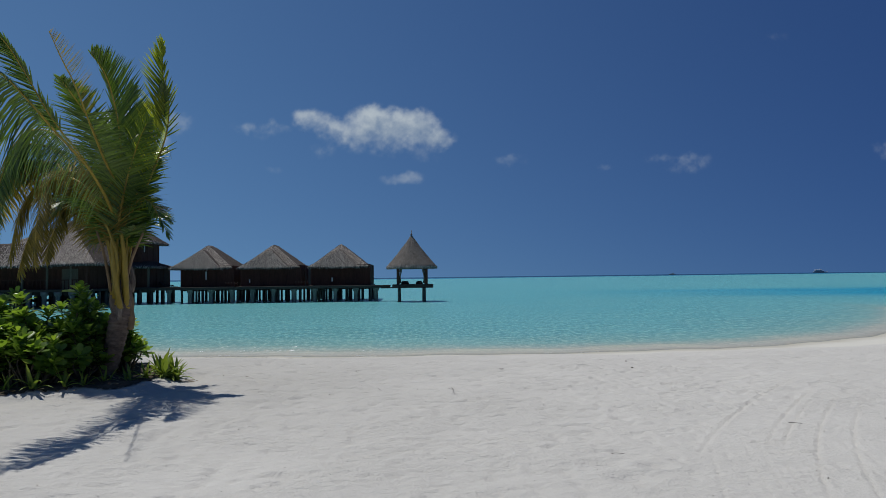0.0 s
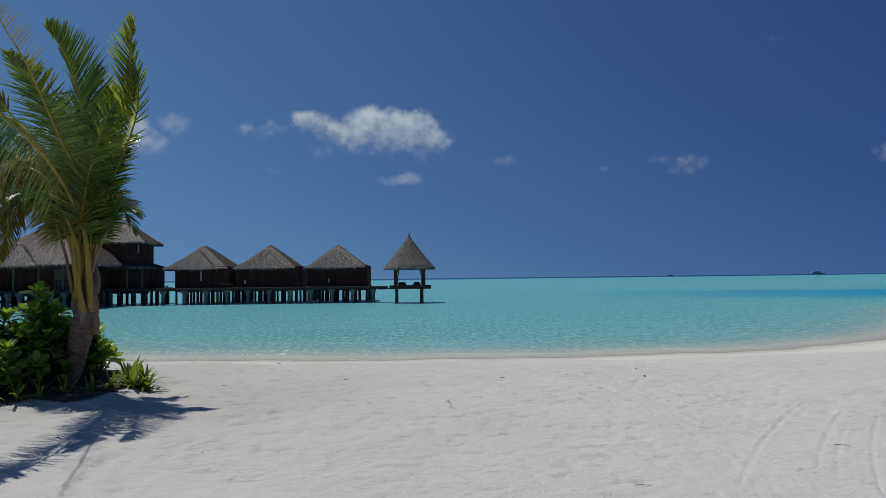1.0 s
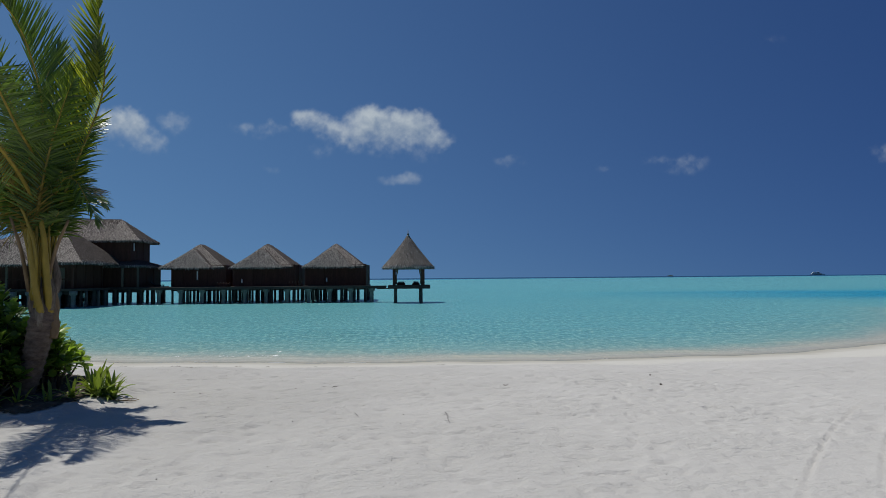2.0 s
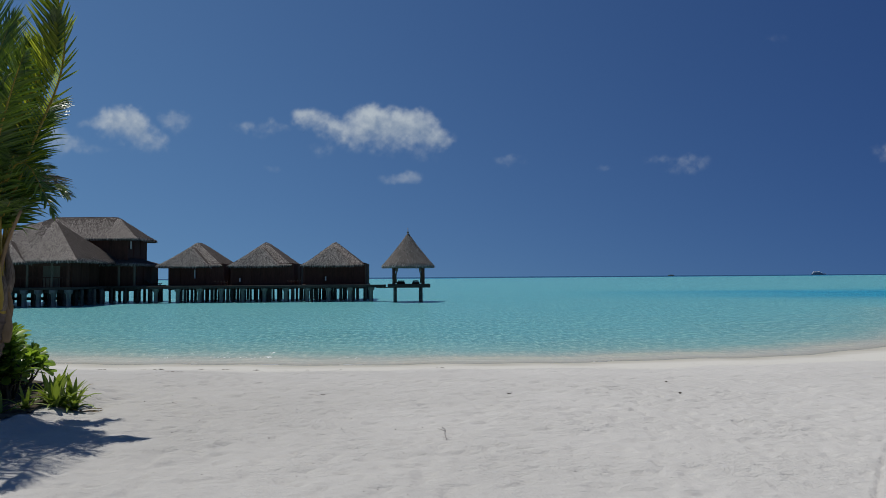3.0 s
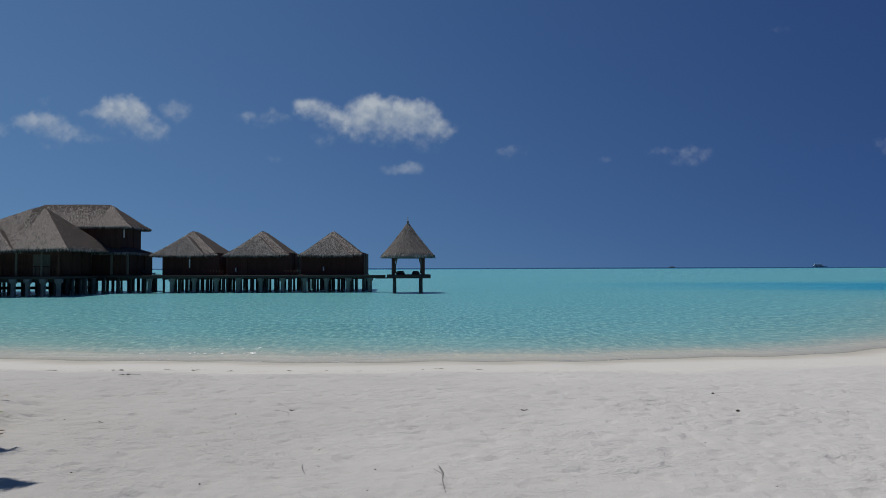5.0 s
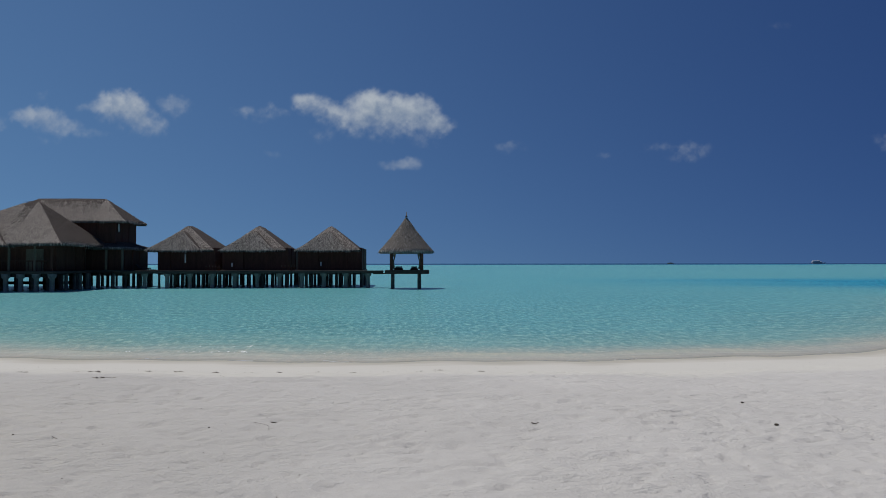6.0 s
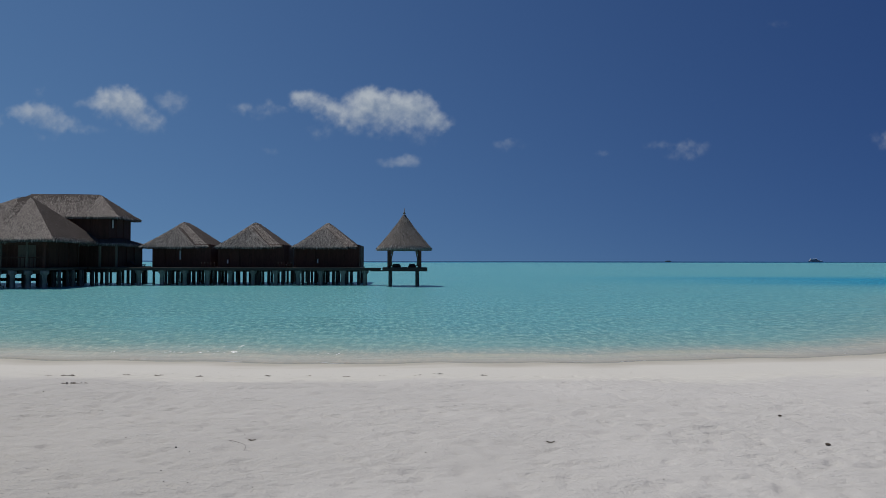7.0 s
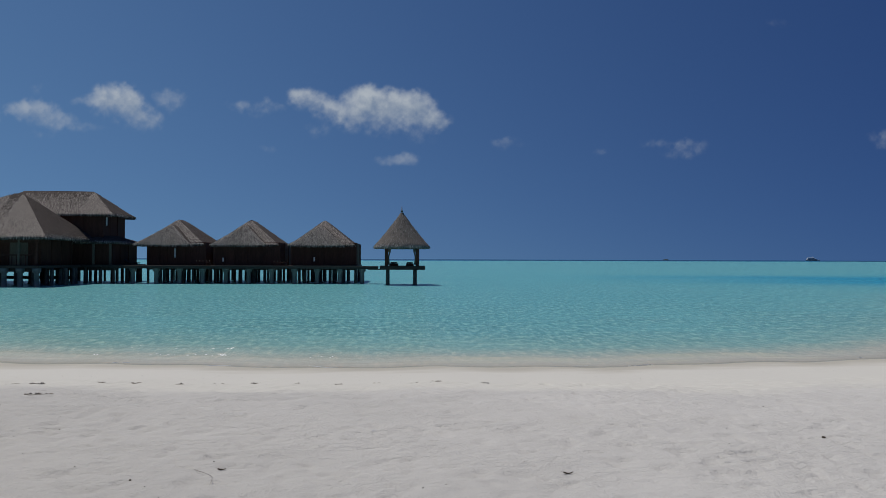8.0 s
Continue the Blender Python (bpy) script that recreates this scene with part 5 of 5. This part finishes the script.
tagged(bed, "dark leaf-littered soil of the planted bed", "planting bed", kind="structure")


def height_at(x, y):
    return float(ground_height(np.array([[x]], dtype=float), np.array([[y]], dtype=float))[0, 0])


def broad_leaf(bm, base, way, up, length, width, curl):
    """A thick spoon-shaped leaf with a midrib fold."""
    side = way.cross(up).normalized()
    rows = []
    for f, w in ((0, 0.12), (0.25, 0.42), (0.55, 0.88), (0.8, 1.0), (0.94, 0.72), (1.0, 0.3)):
        p = base + way * length * f + up * (curl * length * (0.25 * f - 0.9 * f * f))
        h = up * width * 0.22 * w
        rows.append([bm.verts.new(p - side * width * w + h), bm.verts.new(p), bm.verts.new(p + side * width * w + h)])
    for lo, hi in zip(rows, rows[1:]):
        for k in range(2):
            f = bm.faces.new((lo[k], lo[k + 1], hi[k + 1], hi[k]))
            f.smooth = True


def shrub(x, y, height, radius, heads, seed, label):
    """Beach cabbage: forking stems, each ending in a rosette of glossy spoon-shaped leaves."""
    r = random.Random(seed)
    z = height_at(x, y)
    ob = thing("beach_shrub", x, y, z, label, "shrub", "glossy shrubs in the bed")
    stems, leaves = bmesh.new(), bmesh.new()
    for k in range(int(heads * 1.12)):
        a = r.uniform(0, 2 * math.pi)
        s = math.sqrt(r.random())
        out = Vector((math.cos(a), math.sin(a), 0)) * radius * s
        top = Vector((0, 0, height * (1 - 0.55 * s * s) * r.uniform(0.55, 1.05))) + out
        root = out * 0.2 + Vector((r.uniform(-0.1, 0.1), r.uniform(-0.1, 0.1), -0.03))
        mid = root.lerp(top, 0.55) + Vector((r.uniform(-0.1, 0.1), r.uniform(-0.1, 0.1), 0.05))
        bough = tube(spline([root, mid, top], 5), [0.018, 0.016, 0.014, 0.012, 0.010, 0.007], 5)
        me = bpy.data.meshes.new("bough")
        bough.to_mesh(me)
        bough.free()
        stems.from_mesh(me)
        bpy.data.meshes.remove(me)
        axis = ((top - mid).normalized() + Vector((r.uniform(-0.2, 0.2), r.uniform(-0.35, 0.1), 0.6))).normalized()
        u = axis.cross(Vector((0.3, 0.2, 0.9))).normalized()
        w = axis.cross(u)
        n = r.randint(11, 15)
        for i in range(n):
            b = 2.4 * i + r.uniform(-0.2, 0.2)
            open_up = 0.22 + 0.85 * (1 - i / n)
            flat = u * math.cos(b) + w * math.sin(b)
            way = (axis * math.cos(open_up * 1.25) + flat * math.sin(open_up * 1.25)).normalized()
            up = (axis - way * axis.dot(way)).normalized()
            L = r.uniform(0.18, 0.26) * (1.05 - 0.4 * i / n)
            broad_leaf(leaves, top - axis * 0.07 * (1 - i / n), way, up, L, L * r.uniform(0.21, 0.26), r.uniform(0.1, 0.4))
        # scattered leaves down the stem
        for i in range(7):
            f = r.uniform(0.35, 0.9)
            p = root.lerp(mid, f * 2) if f < 0.5 else mid.lerp(top, f * 2 - 1)
            b = r.uniform(0, 6.28)
            way = Vector((math.cos(b), math.sin(b), r.uniform(0.0, 0.8))).normalized()
            broad_leaf(leaves, p, way, (Vector((0, 0, 1)) - way * way.z).normalized(), r.uniform(0.14, 0.2), 0.032, 0.3)
    part("branchwork", stems, SHRUB_STEM, ob)
    tagged(part("leafage", leaves, SHRUB_LEAF, ob), kind="stuff")
    return ob


GREEN = "glossy green beach shrub with spoon-shaped leaves"
for x, y, h, rad, heads, seed in (
        (-5.45, 11.35, 1.28, 0.42, 26, 1), (-6.15, 11.15, 1.22, 0.5, 30, 2), (-5.75, 12.0, 1.1, 0.6, 30, 3),
        (-6.85, 11.6, 1.3, 0.65, 34, 4), (-6.5, 10.75, 0.8, 0.5, 26, 5), (-5.5, 12.3, 0.9, 0.42, 22, 6),
        (-7.4, 12.4, 1.25, 0.7, 30, 7), (-6.4, 12.8, 1.0, 0.7, 30, 8), (-5.7, 13.0, 0.8, 0.5, 18, 9), (-7.3, 10.9, 0.8, 0.55, 24, 10), (-8.3, 12.0, 1.2, 0.7, 24, 14)):
    shrub(x, y, h, rad, heads, seed, GREEN)
shrub(-5.35, 10.95, 0.78, 0.34, 18, 15, "low glossy green shrub beside the palm trunk")
shrub(-5.95, 10.6, 0.7, 0.4, 20, 16, "low glossy green shrub at the bed's front")
shrub(-5.06, 11.85, 0.88, 0.24, 16, 11, "glossy green beach shrub behind the palm trunk")
shrub(-5.3, 12.6, 0.62, 0.30, 12, 12, "low glossy green shrub at the bed's edge")
shrub(-5.75, 10.75, 0.62, 0.4, 20, 13, "low glossy green shrub at the bed's front")


def strap_mesh(length, width, rise, droop, name="strap_leaf"):
    bm = bmesh.new()
    rows = []
    for j in range(8):
        f = j / 7
        p = Vector((length * f * math.cos(rise) , 0, length * (f * math.sin(rise) - droop * f ** 2.4)))
        w = width * (0.55 + 0.6 * math.sin(math.pi * min(1, 0.15 + 0.75 * f))) * (1 - f ** 4) + 0.002
        rows.append([bm.verts.new(p + Vector((0, -w, w * 0.5))), bm.verts.new(p), bm.verts.new(p + Vector((0, w, w * 0.5)))])
    for lo, hi in zip(rows, rows[1:]):
        for k in range(2):
            bm.faces.new((lo[k], lo[k + 1], hi[k + 1], hi[k])).smooth = True
    me = bpy.data.meshes.new(name)
    bm.to_mesh(me)
    bm.free()
    me.materials.append(STRAP_LEAF)
    return me


STRAPS = [strap_mesh(0.34, 0.017, 1.25, 0.1), strap_mesh(0.40, 0.018, 1.05, 0.25), strap_mesh(0.36, 0.018, 0.8, 0.4), strap_mesh(0.30, 0.016, 0.5, 0.42)]


def strap_plant(x, y, count, size, seed, label="tuft of pale green strap-leaved lily"):
    r = random.Random(seed)
    ob = thing("strap_lily", x, y, height_at(x, y) + 0.005, label, "plant", "strap-leaved plants along the bed")
    for k in range(count):
        a = 137.5 * k + r.uniform(-20, 20)
        s = 1.2 * size * r.uniform(0.7, 1.15)
        me = STRAPS[min(3, int(4 * (1 - k / count) * r.uniform(0.8, 1.1)))]
        share("leaf", me, ob, Matrix.Translation((r.uniform(-0.04, 0.04), r.uniform(-0.04, 0.04), 0)) @ pose(0, 0, 0, 0, 0, a) @ Matrix.Diagonal((s, s, s, 1)))
    return ob


for x, y, count, size, seed in (
        (-4.16, 11.68, 22, 1.0, 1), (-4.30, 11.52, 18, 1.0, 2), (-4.42, 11.72, 18, 1.05, 3), (-4.28, 11.85, 16, 1.0, 4),
        (-4.62, 10.95, 10, 0.75, 5), (-4.45, 11.2, 12, 0.8, 6), (-5.05, 10.55, 9, 0.75, 7), (-5.28, 10.42, 8, 0.85, 8),
        (-5.62, 10.28, 10, 0.95, 9), (-5.95, 10.22, 9, 0.8, 10), (-6.3, 10.15, 10, 0.9, 11), (-4.88, 10.8, 8, 0.7, 12), (-6.7, 10.1, 10, 0.9, 13)):
    strap_plant(x, y, count, size, seed)

# dry runners that creep out of the bed onto the sand
r = random.Random(3)
for k in range(3):
    x, y = -4.15 + r.uniform(-0.12, 0.08), 11.55 + r.uniform(-0.35, 0.5)
    a = r.uniform(-0.75, 0.35)
    pts = []
    for i in range(6):
        px, py = x + 0.065 * i * math.cos(a + 0.12 * i), y + 0.065 * i * math.sin(a + 0.12 * i)
        pts.append(Vector((px, py, height_at(px, py) + 0.008 + 0.02 * math.sin(i * 1.3 + k) ** 2)))
    tagged(part("runner", tube(spline(pts, 10), [0.0045] * 11, 5), RACHIS_BROWN), "dry brown runner lying on the sand", "plant stem", "dry runners at the bed's edge")

# leaf litter at the foot of the bed
litter = bmesh.new()
for k in range(420):
    x, y = r.uniform(-9, -4.05), r.uniform(10.0, 13.4)
    if float(bed_radius(np.array(x), np.array(y))) > 0.99:
        continue
    p = Vector((x, y, height_at(x, y) + 0.03))
    a = r.uniform(0, 6.28)
    way = Vector((math.cos(a), math.sin(a), r.uniform(-0.1, 0.3))).normalized()
    broad_leaf(litter, p, way, Vector((0, 0, 1)), r.uniform(0.06, 0.13), 0.016, r.uniform(-0.2, 0.3))
tagged(part("leaf_litter", litter, FROND_DEAD), "dry brown leaf litter on the bed soil", "leaf litter", kind="stuff")


# ---- bits on the sand ----
def stick(x, y, pts, radius, label, name="twig"):
    z = height_at(x, y)
    p = spline([Vector((x + a, y + b, z + c)) for a, b, c in pts], 8)
    return tagged(part(name, tube(p, [radius * (1 - 0.06 * i) for i in range(9)], 5), DEBRIS), label, "twig", "twigs on the sand")


stick(0.10, 10.0, [(-0.01, 0.33, 0.012), (0.015, 0.15, 0.016), (0.0, 0.02, 0.012), (0.005, -0.27, 0.012)], 0.0026, "thin dark crooked twig lying on the sand")
stick(0.11, 10.1, [(-0.06, 0.14, 0.012), (-0.02, 0.04, 0.016), (0.005, -0.03, 0.014)], 0.0018, "short thin side twig on the sand")
stick(-0.91, 10.33, [(-0.03, 0.14, 0.010), (-0.015, 0.02, 0.016), (0.03, -0.13, 0.010)], 0.002, "thin pale twig on the sand")
stick(1.11, 12.58, [(-0.035, 0.01, 0.014), (-0.012, 0, 0.008), (0.012, 0.0, 0.009), (0.035, 0.01, 0.016)], 0.006, "short dark curved stick on the sand")
stick(-1.40, 12.90, [(-0.03, 0.0, 0.012), (0.0, 0, 0.008), (0.03, 0.0, 0.012)], 0.006, "short dark stick on the sand")
stick(-1.45, 12.6, [(-0.13, 0.24, 0.010), (-0.02, 0.12, 0.018), (0.06, 0.0, 0.02), (0.08, -0.24, 0.010)], 0.0014, "long thin dry grass stem on the sand")
stick(-3.18, 12.27, [(-0.05, 0.06, 0.012), (0.0, 0, 0.014), (0.05, -0.03, 0.010)], 0.003, "short dark twig on the sand")
stick(3.52, 7.52, [(-0.05, 0.05, 0.015), (0.0, 0, 0.02), (0.06, -0.02, 0.012)], 0.003, "small dark twig in a rut")
stick(1.35, 6.55, [(-0.08, 0.0, 0.008), (-0.02, 0.02, 0.012), (0.04, 0.0, 0.010), (0.07, 0.03, 0.008)], 0.0025, "thin forked twig lying on the sand")


def pebble(x, y, size, seed, label):
    r = random.Random(seed)
    bm = bmesh.new()
    bmesh.ops.create_icosphere(bm, subdivisions=2, radius=1.0)
    for v in bm.verts:
        v.co = v.co * (1 + 0.35 * noise.noise(v.co * 1.7 + Vector((seed, 0, 0))))
        v.co = Vector((v.co.x * size, v.co.y * size * r.uniform(0.85, 0.9), v.co.z * size * 0.6))
    ob = part("dark_lump", bm, DEBRIS)
    ob.location = (x, y, height_at(x, y) + size * 0.35)
    return tagged(ob, label, "debris", "dark lumps on the sand")


pebble(3.34, 12.35, 0.02, 1, "small black lump of driftwood on the sand")
pebble(3.62, 13.6, 0.016, 2, "tiny dark lump on the sand")
pebble(-1.93, 12.55, 0.009, 3, "tiny dark lump on the sand")
pebble(-3.6, 12.4, 0.008, 4, "tiny dark lump on the sand")

for k, (x, y) in enumerate(((-1.72, 11.62), (-1.62, 11.5), (-1.55, 11.58), (-1.83, 11.9), (-2.9, 11.4))):
    pebble(x, y, 0.005, 10 + k, "tiny dark crumb of husk on the sand")

# strewn specks of shell, husk and weed
specks = bmesh.new()
for k in range(1100):
    y = r.uniform(5.0, 22.5)
    x = r.uniform(-0.62, 0.62) * (y + 3)
    if float(bed_radius(np.array(x), np.array(y))) < 1.05:
        continue
    s = r.uniform(0.0018, 0.0045) * (1.6 if r.random() < 0.08 else 1)
    a = r.uniform(0, 3.14)
    c = Vector((x, y, height_at(x, y) + s * 0.5))
    u, w, h = Vector((math.cos(a), math.sin(a), 0)) * s * 1.6, Vector((-math.sin(a), math.cos(a), 0)) * s, Vector((0, 0, s * 0.9))
    t = specks.verts.new(c + h)
    ring = [specks.verts.new(c + q) for q in (u - h * 0.6, w - h * 0.6, -u - h * 0.6, -w - h * 0.6)]
    for i in range(4):
        specks.faces.new((ring[i], ring[(i + 1) % 4], t))
tagged(part("beach_specks", specks, DEBRIS), "dark specks of husk and weed strewn on the sand", "debris", kind="stuff")

# small clumps thrown up round the pits at the high-water mark
for k, (px, py, pr) in enumerate(PITS[:15]):
    q = random.Random(100 + k)
    bm = bmesh.new()
    for i in range(int(14 + pr * 330)):
        a, d = q.uniform(0, 6.28), pr * math.sqrt(q.random()) * 1.1
        x, y = px + d * math.cos(a) * 1.3, py + d * math.sin(a)
        s = q.uniform(0.008, 0.017) + 0.008 * (1 - d / pr / 1.1)
        m = Matrix.Translation((x, y, height_at(x, y) + s * 0.45)) @ pose(0, 0, 0, q.uniform(0, 90), q.uniform(0, 90), q.uniform(0, 90)) @ Matrix.Diagonal((s * 1.6, s, s * 0.7, 1))
        bmesh.ops.create_icosphere(bm, subdivisions=1, radius=1.0, matrix=m)
    tagged(part("sand_clump", bm, CRUMB_SAND), "little heap of darker sand crumbs in a footprint", "sand clump", "clumps along the high-water mark")
